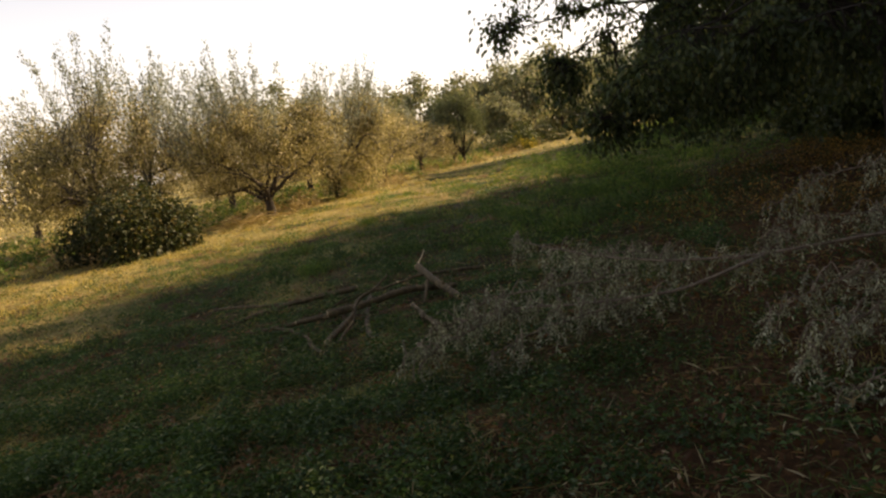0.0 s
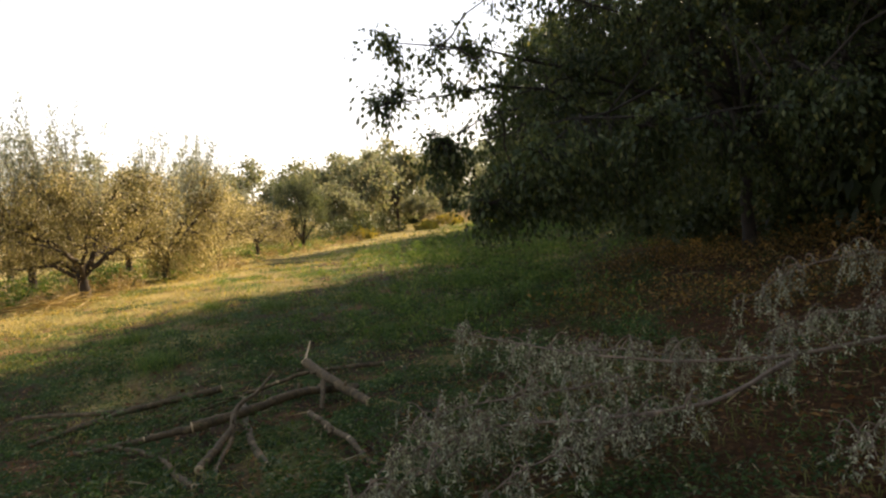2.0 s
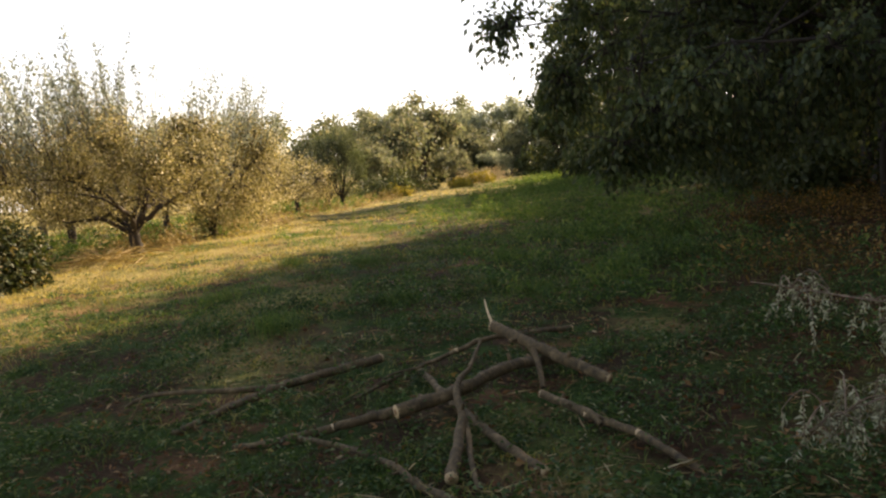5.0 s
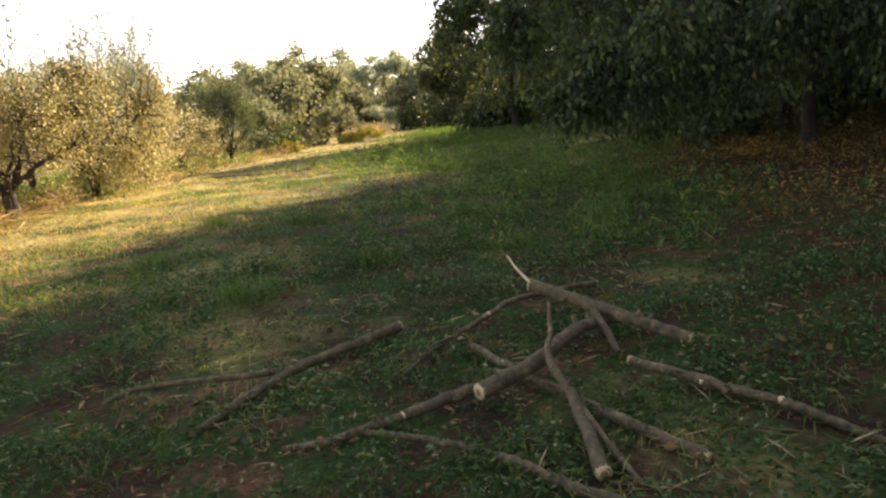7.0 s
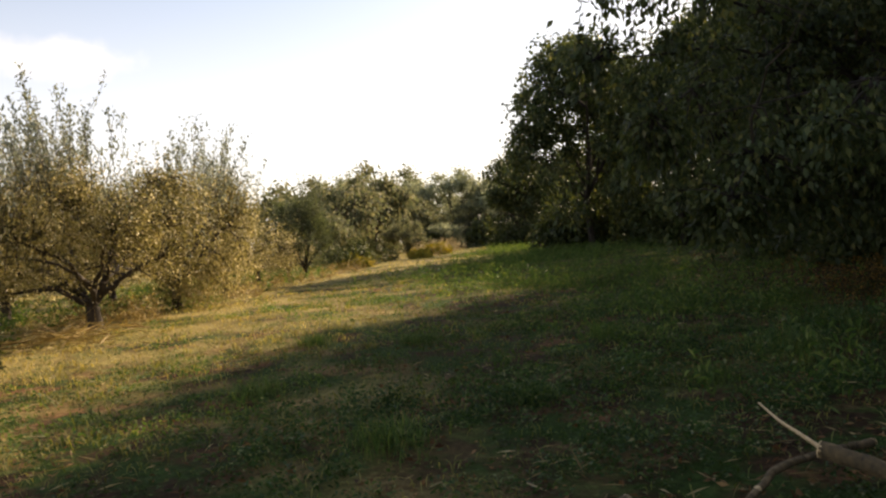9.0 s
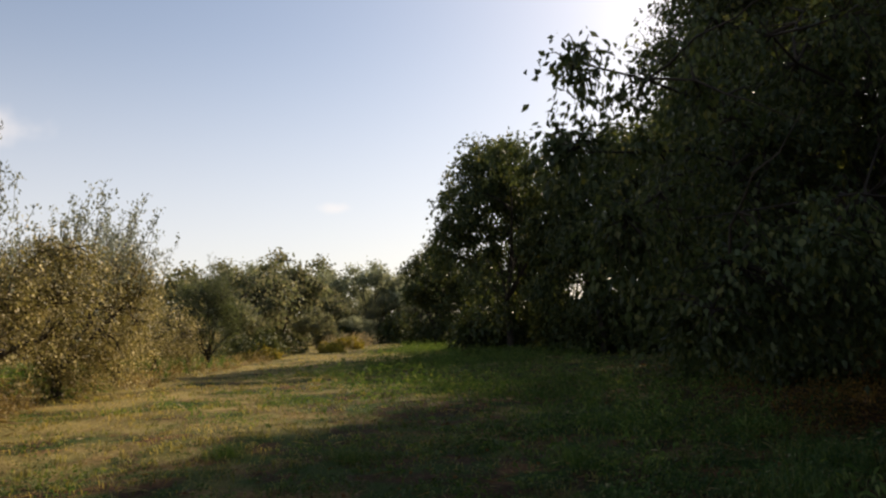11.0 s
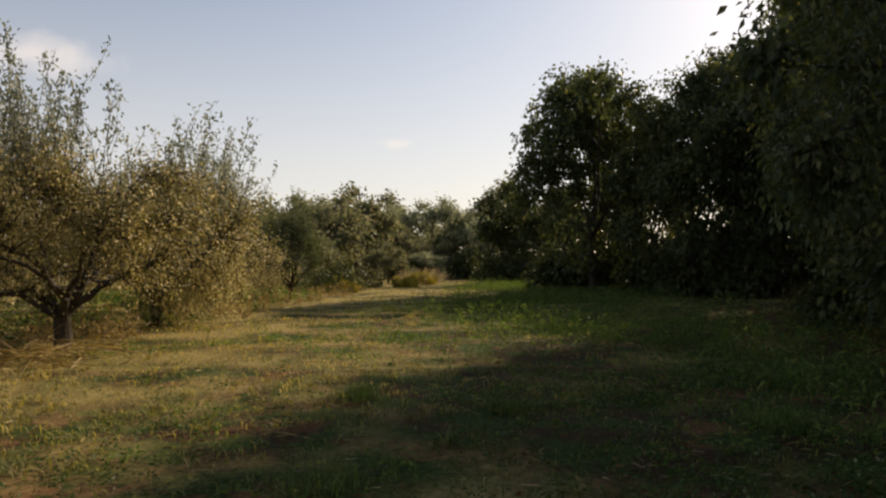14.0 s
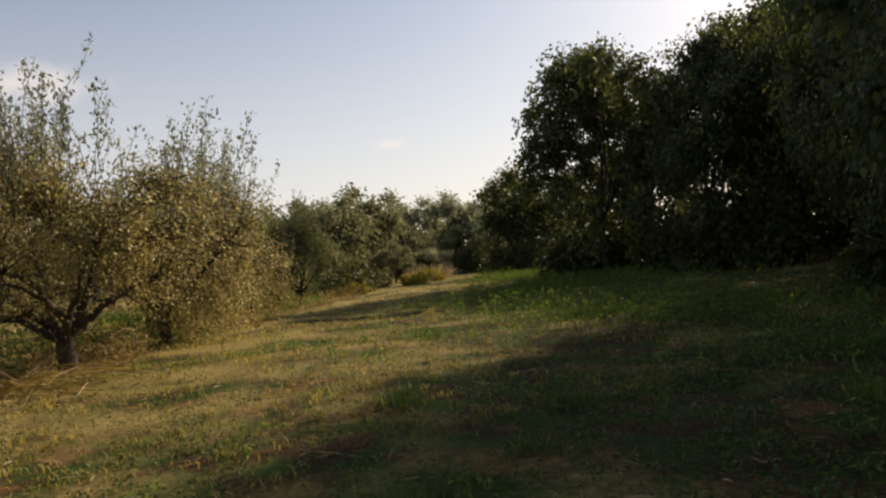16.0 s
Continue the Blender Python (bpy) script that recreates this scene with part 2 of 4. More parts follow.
M_PALE = leaf_material("pale seed heads", [(0, (0.30, 0.24, 0.18)), (1, (0.55, 0.47, 0.38))], 0.3, 0.8, 1.0)
M_SILVER = leaf_material("withered grey leaves", [(0, (0.143, 0.147, 0.097)), (0.4, (0.288, 0.287, 0.194)), (0.8, (0.487, 0.502, 0.361)), (1, (0.578, 0.576, 0.395))], 0.25, 0.6, 2.0)
M_BRUSH = leaf_material("brown brush leaves", [(0, (0.043, 0.051, 0.017)), (0.4, (0.111, 0.085, 0.030)), (0.8, (0.30, 0.17, 0.055)), (1, (0.45, 0.28, 0.10))], 0.45, 0.6, 0.6)
M_BARK = bark_material("apple bark", (0.020, 0.015, 0.012), (0.072, 0.056, 0.044))
M_DBARK = bark_material("dark bark", (0.012, 0.008, 0.005), (0.040, 0.028, 0.017), 6.0)
M_LOG = bark_material("cut branch bark", (0.034, 0.024, 0.012), (0.150, 0.100, 0.042), 30.0, 0.014)
M_CUT = plain_wood("fresh cut wood", (0.476, 0.320, 0.158), (0.629, 0.464, 0.259))
M_CORE = plain_wood("brown heartwood", (0.20, 0.10, 0.045), (0.30, 0.17, 0.08))
M_STEM = bark_material("withered stem", (0.09, 0.062, 0.042), (0.23, 0.165, 0.11), 30.0, 0.004)


# ---- builders ----
def mesh_of(name, verts, faces, mat, smooth=False):
    me = bpy.data.meshes.new(name)
    v, f = np.asarray(verts, np.float32), np.asarray(faces, np.int32)
    k = f.shape[1]
    me.vertices.add(len(v)), me.loops.add(f.size), me.polygons.add(len(f))
    me.vertices.foreach_set("co", v.ravel())
    me.loops.foreach_set("vertex_index", f.ravel())
    me.polygons.foreach_set("loop_start", np.arange(0, f.size, k, dtype=np.int32))
    if smooth:
        me.polygons.foreach_set("use_smooth", np.ones(len(f), bool))
    me.update(calc_edges=True)
    me.materials.append(mat)
    return me


def part(name, me, parent, label="", kind=""):
    ob = new(name, me)
    ob.parent = parent
    return tagged(ob, label, kind=kind)


def ground_z(x, y):
    """The height of the meadow: almost level, a little dip round the cut branches, a low bank under the tall trees."""
    x, y = np.asarray(x, float), np.asarray(y, float)
    dip = 0.11 * (1 - np.exp(-((x + 0.5) ** 2 + (y - 4.5) ** 2) / 16.0))
    bank = 0.22 / (1 + np.exp(-(x - 6.5) / 1.3))
    lumps = 0.025 * np.sin(x * 1.3 + 0.7 * y) + 0.02 * np.sin(y * 1.9 - 0.5 * x) + 0.05 * np.sin(x * 0.31 + 1.0) * np.sin(y * 0.27)
    away = np.clip(np.hypot(x + 0.5, y - 4.5) / 5.0, 0, 1)
    return dip * away + bank + lumps * away - 0.03 * (1 - away)


def frames_of(d):
    """For unit rows d: two rows square to each."""
    ref = np.where(np.abs(d[:, 2:3]) < 0.9, np.array([[0, 0, 1.0]]), np.array([[1.0, 0, 0]]))
    a = np.cross(d, ref)
    a /= np.linalg.norm(a, axis=1, keepdims=True) + 1e-9
    return a, np.cross(a, d)


def leaf_mesh(name, p, d, length, width, mat, rng, droop=0.15, fold=0.25):
    """Many leaves: each starts at p, points along d; a four-cornered blade folded on its midrib."""
    n = len(p)
    d = d / (np.linalg.norm(d, axis=1, keepdims=True) + 1e-9)
    a, b = frames_of(d)
    turn = rng.uniform(0, 2 * np.pi, (n, 1))
    side, up = a * np.cos(turn) + b * np.sin(turn), b * np.cos(turn) - a * np.sin(turn)
    length, width = np.broadcast_to(length, n)[:, None], np.broadcast_to(width, n)[:, None]
    mid = p + d * length * 0.45
    tip = p + d * length - np.array([[0, 0, 1.0]]) * length * droop
    v = np.stack([p, mid + side * width / 2 + up * width * fold, tip, mid - side * width / 2 + up * width * fold], 1).reshape(-1, 3)
    i = np.arange(n)[:, None] * 4
    f = np.concatenate([i + [[0, 1, 2]], i + [[0, 2, 3]]], 1).reshape(-1, 3)
    return mesh_of(name, v, f, mat)


def blade_mesh(name, x, y, height, width, lean, mat, rng, base=0.0):
    """Upright blades that bend over; feet on the ground."""
    n = len(x)
    p = np.stack([x, y, ground_z(x, y) - 0.01 + base], 1)
    az = rng.uniform(0, 2 * np.pi, n)
    out = np.stack([np.cos(az), np.sin(az), 0 * az], 1)
    side = np.stack([-np.sin(az), np.cos(az), 0 * az], 1)
    height, width, lean = (np.broadcast_to(q, n)[:, None] for q in (height, width, lean))
    zed = np.array([[0, 0, 1.0]])
    mid = p + zed * height * 0.55 + out * height * lean * 0.3
    tip = p + zed * height * (1 - 0.35 * lean) + out * height * lean
    v = np.stack([p, mid + side * width * 0.5, tip, mid - side * width * 0.5], 1).reshape(-1, 3)
    i = np.arange(n)[:, None] * 4
    f = np.concatenate([i + [[0, 1, 3]], i + [[1, 2, 3]]], 1).reshape(-1, 3)
    return mesh_of(name, v, f, mat)


class Tubes:
    """Collects round limbs into one mesh."""

    def __init__(self):
        self.v, self.f, self.n = [], [], 0

    def add(self, pts, radii, sides=6, capped=False):
        pts, radii = np.asarray(pts, float), np.asarray(radii, float)
        d = np.gradient(pts, axis=0)
        d /= np.linalg.norm(d, axis=1, keepdims=True) + 1e-9
        a = np.zeros_like(d)
        ref = np.array([0.3, 0.9, 0.2]) if abs(d[0][1]) < 0.8 else np.array([0.9, 0.1, 0.3])
        for k in range(len(d)):
            a[k] = ref - d[k] * (ref @ d[k])
            a[k] /= np.linalg.norm(a[k]) + 1e-9
            ref = a[k]
        b = np.cross(d, a)
        t = np.arange(sides) * 2 * np.pi / sides
        ring = pts[:, None] + radii[:, None, None] * (a[:, None] * np.cos(t)[None, :, None] + b[:, None] * np.sin(t)[None, :, None])
        k, s = np.meshgrid(np.arange(len(pts) - 1), np.arange(sides), indexing="ij")
        i = self.n + k * sides
        q = np.stack([i + s, i + (s + 1) % sides, i + sides + (s + 1) % sides, i + sides + s], -1).reshape(-1, 4)
        self.v.append(ring.reshape(-1, 3)), self.f.append(q)
        self.n += ring.shape[0] * sides

    def mesh(self, name, mat, smooth=True):
        return mesh_of(name, np.concatenate(self.v), np.concatenate(self.f), mat, smooth)


def bent(a, b, rng, wobble=0.12, sag=0.0, steps=6):
    """A crooked line from a to b."""
    a, b = np.asarray(a, float), np.asarray(b, float)
    s = np.linspace(0, 1, steps)[:, None]
    size = np.linalg.norm(b - a)
    off = np.cumsum(rng.normal(0, 1, (steps, 3)), 0) * size * wobble / steps
    off -= s * off[-1]
    off[0] = 0
    line = a + (b - a) * s + off
    line[:, 2] += sag * size * 4 * (s * (1 - s))[:, 0]
    return line


def tree(name, seed, height, spread, fork, thick, lumps, twigs, leaves, leaf_len, leaf_wide, bark, leaf_mat,
         low=0.15, droop=0.3, limbs=6, shoots=0, shoot_mat=None, reach=(), lump_size=(0.22, 0.34), skirt=False, trunk_lean=(0, 0), scatter=0.3, all_twigs=False, rise=(0.3, 0.85), taper=0.0, fringe=()):
    """A tree at the origin: crooked trunk and limbs in one mesh, a crown of single leaves set on twigs in clumps."""
    rng = np.random.default_rng(seed)
    wood = Tubes()
    top = np.array([trunk_lean[0], trunk_lean[1], fork])
    line = bent((0, 0, -0.15), top, rng, 0.1, 0, 6)
    flare = np.array([1.5, 1.15, 1.0, 0.95, 0.92, 0.95])
    wood.add(line, thick * flare, 10)
    nodes, node_r = [top], [thick * 0.8]
    crown_mid = low * height + (height - low * height) * 0.5
    ends = []
    for k in range(limbs):
        az = 2 * math.pi * (k + rng.uniform(-0.3, 0.3)) / limbs
        out = spread * rng.uniform(0.45, 0.8)
        zz = fork + (height - fork) * rng.uniform(*rise)
        if k == 0:
            out, zz = spread * (0.45 if shoots else 0.2), height * (0.8 if shoots else 0.92)
        ends.append((np.array([math.cos(az) * out, math.sin(az) * out, zz]), thick * rng.uniform(0.42, 0.62)))
    for x, y, z in reach:
        ends.append((np.array([x, y, z], float), thick * 0.4))
    for end, r in ends:
        ln = bent(top, end, rng, 0.22, 0.06 * (1 if end[2] > fork + 1 else 2), 8)
        wood.add(ln, np.linspace(r, r * 0.22, 8), 7)
        for q, rr in zip(ln[2:], np.linspace(r, r * 0.22, 8)[2:]):
            nodes.append(q), node_r.append(rr)
        for _ in range(3):
            s = rng.integers(3, 7)
            side = ln[s] + np.array([rng.normal(0, 1), rng.normal(0, 1), rng.normal(0.15, 0.6)]) * spread * 0.26
            side[2] = max(side[2], low * height)
            l2 = bent(ln[s], side, rng, 0.25, 0.05, 6)
            wood.add(l2, np.linspace(r * 0.45, r * 0.12, 6), 5)
            for q in l2[2:]:
                nodes.append(q), node_r.append(r * 0.2)
    nodes = np.array(nodes)
    # clumps of foliage round limb ends and over the crown's shell
    centres, sizes = [], []
    for k, (end, _) in enumerate(ends):
        centres.append(end), sizes.append(spread * (rng.uniform(*lump_size) if k < limbs else rng.uniform(0.12, 0.17)))
    if skirt:
        for _ in range(10):
            az, rad = rng.uniform(0, 2 * math.pi), spread * rng.uniform(0.1, 0.45)
            centres.append(np.array([math.cos(az) * rad, math.sin(az) * rad, height * rng.uniform(0.45, 0.85)])), sizes.append(spread * rng.uniform(0.26, 0.36))
    for x, y, z in reach:
        for f in (0.6, 0.74, 0.88):
            at = top + (np.array([x, y, z]) - top) * f + rng.normal(0, 0.25, 3)
            centres.append(at), sizes.append(spread * rng.uniform(0.13, 0.19))
    while len(centres) < lumps + 4 * len(reach) + (10 if skirt else 0):
        az, u = rng.uniform(0, 2 * math.pi), rng.uniform(-1, 1)
        ring = math.sqrt(max(0.0, 1 - u * u)) ** 0.8 if u > 0 or not skirt else 1 - 0.12 * abs(u)
        rad = rng.uniform(0.55, 0.86)
        half = (height - low * height) * 0.5
        c = np.array([math.cos(az) * ring * spread * rad, math.sin(az) * ring * spread * rad, crown_mid + u * half * (0.95 if skirt else 0.82)])
        centres.append(c), sizes.append(spread * rng.uniform(*lump_size))
    centres, sizes = np.array(centres), np.array(sizes)
    if taper:
        upper = np.clip(centres[:, 2] / height * 2 - 1, 0, 1)
        wide = spread * 0.86 * (1 - taper * upper)
        away = np.hypot(centres[:, 0], centres[:, 1])
        centres[:, :2] *= np.minimum(1, wide / np.maximum(away, 0.01))[:, None]
        sizes *= 1 - 0.3 * upper
    share = sizes ** 2
    if fringe:
        centres = np.vstack([centres, [f[:3] for f in fringe]])
        sizes = np.append(sizes, [f[3] for f in fringe])
        share = np.append(share, [(0.21 * spread) ** 2] * len(fringe))
    pick = rng.choice(len(centres), twigs, p=share / share.sum())
    way = rng.normal(0, 1, (twigs, 3))
    way /= np.linalg.norm(way, axis=1, keepdims=True)
    targets = centres[pick] + way * (sizes[pick] * rng.uniform(0.25, 1.0, twigs) ** 0.5)[:, None] * np.array([1, 1, 0.8])
    targets[:, 2] = np.maximum(targets[:, 2], low * height + rng.uniform(-0.1, 0.25, twigs) * spread * 0.3)
    dist = ((targets[:, None] - nodes[None]) ** 2).sum(-1)
    root = nodes[dist.argmin(1)]
    P, D = [], []
    per = max(1, leaves // twigs)
    for k in range(twigs):
        ln = bent(root[k], targets[k], rng, 0.25, 0.08, 4)
        if all_twigs or k % 4 == 0:
            wood.add(ln, np.linspace(0.02, 0.004, 4) * (thick / 0.18) ** 0.5, 3)
        span = ln[-1] - ln[1]
        s = rng.uniform(0, 1.12, per)[:, None]
        at = ln[1] + span * s + rng.normal(0, 1, (per, 3)) * min(scatter, 0.09 * spread) * (0.5 + s)
        at[:, 2] -= droop * 0.3 * s[:, 0] ** 2
        way2 = span / (np.linalg.norm(span) + 1e-6) * 0.5 + rng.normal(0, 0.6, (per, 3))
        way2[:, 2] -= droop * 1.6
        P.append(at), D.append(way2)
    P, D = np.concatenate(P), np.concatenate(D)
    thing = new(name)
    part("trunk", wood.mesh("trunk", bark), thing)
    size = rng.uniform(0.7, 1.25, len(P))
    part("crown", leaf_mesh("crown", P, D, leaf_len * size, leaf_wide * size, leaf_mat, rng, 0.1), thing)
    if shoots:
        sw = Tubes()
        P, D = [], []
        tops = targets[targets[:, 2] > np.quantile(targets[:, 2], 0.45)]
        knots = tops[rng.choice(len(tops), min(len(tops), max(8, shoots // 9)), replace=False)]
        for k in range(shoots):
            a = knots[rng.integers(len(knots))] + rng.normal(0, 0.32, 3)
            h = rng.uniform(0.4, 1.2) * (1.0 if k % 5 else 1.2)
            b = a + np.array([rng.normal(0, 0.3) + a[0] * 0.2 * h, rng.normal(0, 0.3) + a[1] * 0.2 * h, h])
            ln = bent(a - np.array([0, 0, 0.4]), b, rng, 0.16, 0.03, 5)
            sw.add(ln, np.linspace(0.008, 0.003, 5), 3)
            m = int(44 * h)
            s = rng.uniform(0.1, 1.0, m) ** 0.8
            at = np.stack([np.interp(s, np.linspace(0, 1, 5), ln[:, c]) for c in range(3)], 1) + rng.normal(0, 0.05, (m, 3))
            w = rng.normal(0, 0.7, (m, 3))
            w[:, 2] += 0.7
            P.append(at), D.append(w)
        P, D = np.concatenate(P), np.concatenate(D)
        sh = part("water_shoot", sw.mesh("water_shoot", bark), thing, "thin upright water shoots", "stuff")
        part("shoot_leaves", leaf_mesh("shoot_leaves", P, D, rng.uniform(0.07, 0.12, len(P)), rng.uniform(0.035, 0.055, len(P)), shoot_mat, rng, 0), sh)
    return thing


def put(thing, x, y, turn=0.0, size=1.0, high=1.0):
    thing.matrix_basis = pose(x, y, float(ground_z(x, y)), 0, 0, turn) @ Matrix.Diagonal((size, size, size * high, 1))
    return thing


def again(thing, x, y, turn=0.0, size=1.0, high=1.0):
    o = copy_thing(thing, Matrix())
    o.matrix_basis = pose(x, y, float(ground_z(x, y)), 0, 0, turn) @ Matrix.Diagonal((size, size, size * high, 1))
    return o


def bush(name, seed, wide, deep, high, leaves, leaf_len, leaf_wide, mat, lumps=14, stems=14, bark=None):
    """A low tangle: stems from the ground and clumps of leaves of uneven size."""
    rng = np.random.default_rng(seed)
    thing, wood = new(name), Tubes()
    c = np.stack([rng.uniform(-0.5, 0.5, lumps) * wide * 0.8, rng.uniform(-0.5, 0.5, lumps) * deep * 0.8, rng.uniform(0.15, 0.8, lumps) * high], 1)
    edge = np.hypot(c[:, 0] / wide, c[:, 1] / deep) * 2
    c[:, 2] *= np.clip(1.15 - edge * 0.7, 0.3, 1)
    r = rng.uniform(0.16, 0.3, lumps) * min(wide, high * 1.6)
    for k in range(stems):
        e = c[k % lumps] + rng.normal(0, 0.1, 3) * high
        wood.add(bent((e[0] * 0.4, e[1] * 0.4, -0.05), e, rng, 0.3, 0.1, 6), np.linspace(0.02, 0.005, 6), 5)
    pick = rng.integers(0, lumps, leaves)
    w = rng.normal(0, 1, (leaves, 3))
    w /= np.linalg.norm(w, axis=1, keepdims=True)
    p = c[pick] + w * (r[pick] * rng.uniform(0.3, 1.05, leaves) ** 0.5)[:, None]
    p[:, 2] = np.abs(p[:, 2])
    d = w * 0.7 + rng.normal(0, 0.6, (leaves, 3))
    part("stems", wood.mesh("stems", bark or M_STEM), thing, "", "stuff")
    s = rng.uniform(0.6, 1.3, leaves)
    part("foliage", leaf_mesh("foliage", p, d, leaf_len * s, leaf_wide * s, mat, rng, 0.3), thing)
    return thing


def wedge(rng, n, near, far, a0=-64, a1=78, cx=0.5, cy=-1.5):
    """Places in a fan over the meadow, thinning out with distance."""
    r = near * (far / near) ** rng.uniform(0, 1, n)
    a = np.radians(rng.uniform(a0, a1, n))
    return cx + r * np.sin(a), cy + r * np.cos(a), r


def clumped(x, y, rng, scale=1.0, seed=0.0):
    """A soft random field over the ground, between 0 and 1."""
    v = (np.sin(x * 1.7 * scale + seed) * np.sin(y * 1.3 * scale + 2 * seed) + np.sin(x * 0.6 * scale - y * 0.9 * scale + 3 * seed)
         + 0.7 * np.sin(x * 3.1 * scale + y * 2.3 * scale + seed) + 0.5 * np.sin(y * 4.7 * scale - x * 1.1 * scale))
    return 1 / (1 + np.exp(-1.6 * v))


# ---- ground ----
def axis(lo, hi, fine_lo, fine_hi, step):
    inner = np.arange(fine_lo, fine_hi, step)
    grow = np.cumsum(step * 1.13 ** np.arange(1, 60))
    left, right = fine_lo - grow[::-1], inner[-1] + grow
    return np.concatenate([left[left > lo], inner, right[right < hi]])


gx, gy = axis(-900, 900, -14, 10, 0.36), axis(-900, 900, -5, 34, 0.36)
X, Y = np.meshgrid(gx, gy, indexing="ij")
gv = np.stack([X, Y, ground_z(X, Y)], -1).reshape(-1, 3)
i, j = np.meshgrid(np.arange(len(gx) - 1), np.arange(len(gy) - 1), indexing="ij")
k = i * len(gy) + j
gf = np.stack([k, k + len(gy), k + len(gy) + 1, k + 1], -1).reshape(-1, 4)
ground = tagged(new("ground", mesh_of("ground", gv, gf, M_GROUND, True)), "uneven meadow soil with thatch, straw and brown leaf litter", "ground", kind="structure")

rng = np.random.default_rng(5)


def stuff(name, me, label, category):
    return tagged(new(name, me), label, category, kind="stuff")


# short grass
x, y, r = wedge(rng, 215000, 1.8, 95)
keep = rng.uniform(0, 1, len(x)) < np.where((x > 1.6 + 0.8 * np.sin(y * 0.9)) & (y > 5.5) & (y < 22), 0.16, np.where(r < 9, 0.10 + 0.70 * clumped(x, y, rng, 3.9, 2.7) ** 1.6, 0.45 + 0.55 * clumped(x, y, rng, 0.7)))
x, y, r = x[keep], y[keep], r[keep]
stuff("grass", blade_mesh("grass", x, y, rng.uniform(0.03, 0.11, len(x)) * (1 + r / 60), 0.0045 * (1 + r / 6), rng.uniform(0.4, 1.5, len(x)), M_GRASS, rng),
      "short patchy meadow grass, part green and part dry", "grass")
# longer grass in loose tussocks
x, y, r = wedge(rng, 3600, 9.5, 40, -58, 30)
keep = (clumped(x, y, rng, 1.1, 3.3) > 0.5) & (x < 2.5)
x, y, r = x[keep], y[keep], r[keep]
m = 11
tall_by = np.repeat(rng.uniform(0.06, 0.19, len(x)), m)
xs, ys = (np.repeat(q, m) + rng.normal(0, 0.06, len(q) * m) for q in (x, y))
stuff("long_grass", blade_mesh("long_grass", xs, ys, tall_by * rng.uniform(0.5, 1.1, len(xs)), 0.006 * (1 + np.repeat(r, m) / 9), rng.uniform(0.3, 1.3, len(xs)), M_GRASS, rng),
      "loose tussocks of longer half-dry grass", "grass")
# low weeds in clumps
x, y, r = wedge(rng, 17000, 1.8, 20)
keep = (clumped(x, y, rng, 4.6, 1.7) > 0.44) & (x < 5.5) & (rng.uniform(0, 1, len(x)) < np.clip((19 - r) / 9, 0.0, 1) * np.where(x > 2.8, 0.55, 1))
keep &= np.hypot(x + 0.8, y - 3.72) > 0.24
x, y, r = x[keep], y[keep], r[keep]
m = 25
lift = rng.uniform(0.03, 0.24, len(x)) * (0.4 + clumped(x, y, rng, 3.1, 0.6))
xs, ys = (np.repeat(q, m) + rng.normal(0, 0.055, len(q) * m) for q in (x, y))
rs = np.repeat(r, m)
p = np.stack([xs, ys, ground_z(xs, ys) + rng.uniform(0.0, 1.0, len(xs)) * np.repeat(lift, m)], 1)
d = rng.normal(0, 0.8, (len(xs), 3))
d[:, 2] = np.abs(d[:, 2]) * 0.5
stuff("weeds", leaf_mesh("weeds", p, d, rng.uniform(0.016, 0.052, len(xs)), rng.uniform(0.008, 0.022, len(xs)), M_WEED, rng, 0.3),
      "low dark green broadleaf weeds in clumps", "weeds")
# brown thatch and dead leaves in the bare patches between the weeds
x, y, r = wedge(rng, 60000, 1.8, 18)
keep = (clumped(x, y, rng, 4.6, 1.7) < 0.44) & (clumped(x, y, rng, 3.1, 0.6) > 0.35) & (rng.uniform(0, 1, len(x)) < np.clip((17 - r) / 8, 0, 1))
x, y = x[keep], y[keep]
p = np.stack([x, y, ground_z(x, y) + rng.uniform(0.005, 0.045, len(x))], 1)
d = np.stack([rng.normal(0, 1, len(x)), rng.normal(0, 1, len(x)), rng.normal(0.1, 0.25, len(x))], 1)
stuff("thatch", leaf_mesh("thatch", p, d, rng.uniform(0.02, 0.08, len(x)), rng.uniform(0.004, 0.022, len(x)), M_THATCH, rng, 0.05, 0.3), "reddish-brown thatch and dead leaves in bare patches", "thatch")
# straw lying about
x, y, r = wedge(rng, 17000, 1.8, 60)
keep = clumped(x, y, rng, 1.8, 4.0) > 0.45
x, y, r = x[keep], y[keep], r[keep]
p = np.stack([x, y, ground_z(x, y) + rng.uniform(0.01, 0.04, len(x))], 1)
d = np.stack([rng.normal(0, 1, len(x)), rng.normal(0, 1, len(x)), rng.normal(0, 0.15, len(x))], 1)
stuff("straw", leaf_mesh("straw", p, d, rng.uniform(0.05, 0.22, len(x)) * (1 + r / 40), 0.006 * (1 + r / 8), M_STRAW, rng, 0.05), "dry straw and dead stalks scattered over the meadow", "straw")
# leaf litter
x = rng.uniform(-4, 16, 36000)
y = rng.uniform(-3, 26, 36000)
keep = rng.uniform(0, 1, len(x)) < np.clip((x + 0.5) / 4, 0.10, 1)
x, y = x[keep], y[keep]
p = np.stack([x, y, ground_z(x, y) + rng.uniform(0.005, 0.05, len(x))], 1)
d = np.stack([rng.normal(0, 1, len(x)), rng.normal(0, 1, len(x)), rng.normal(0.1, 0.3, len(x))], 1)
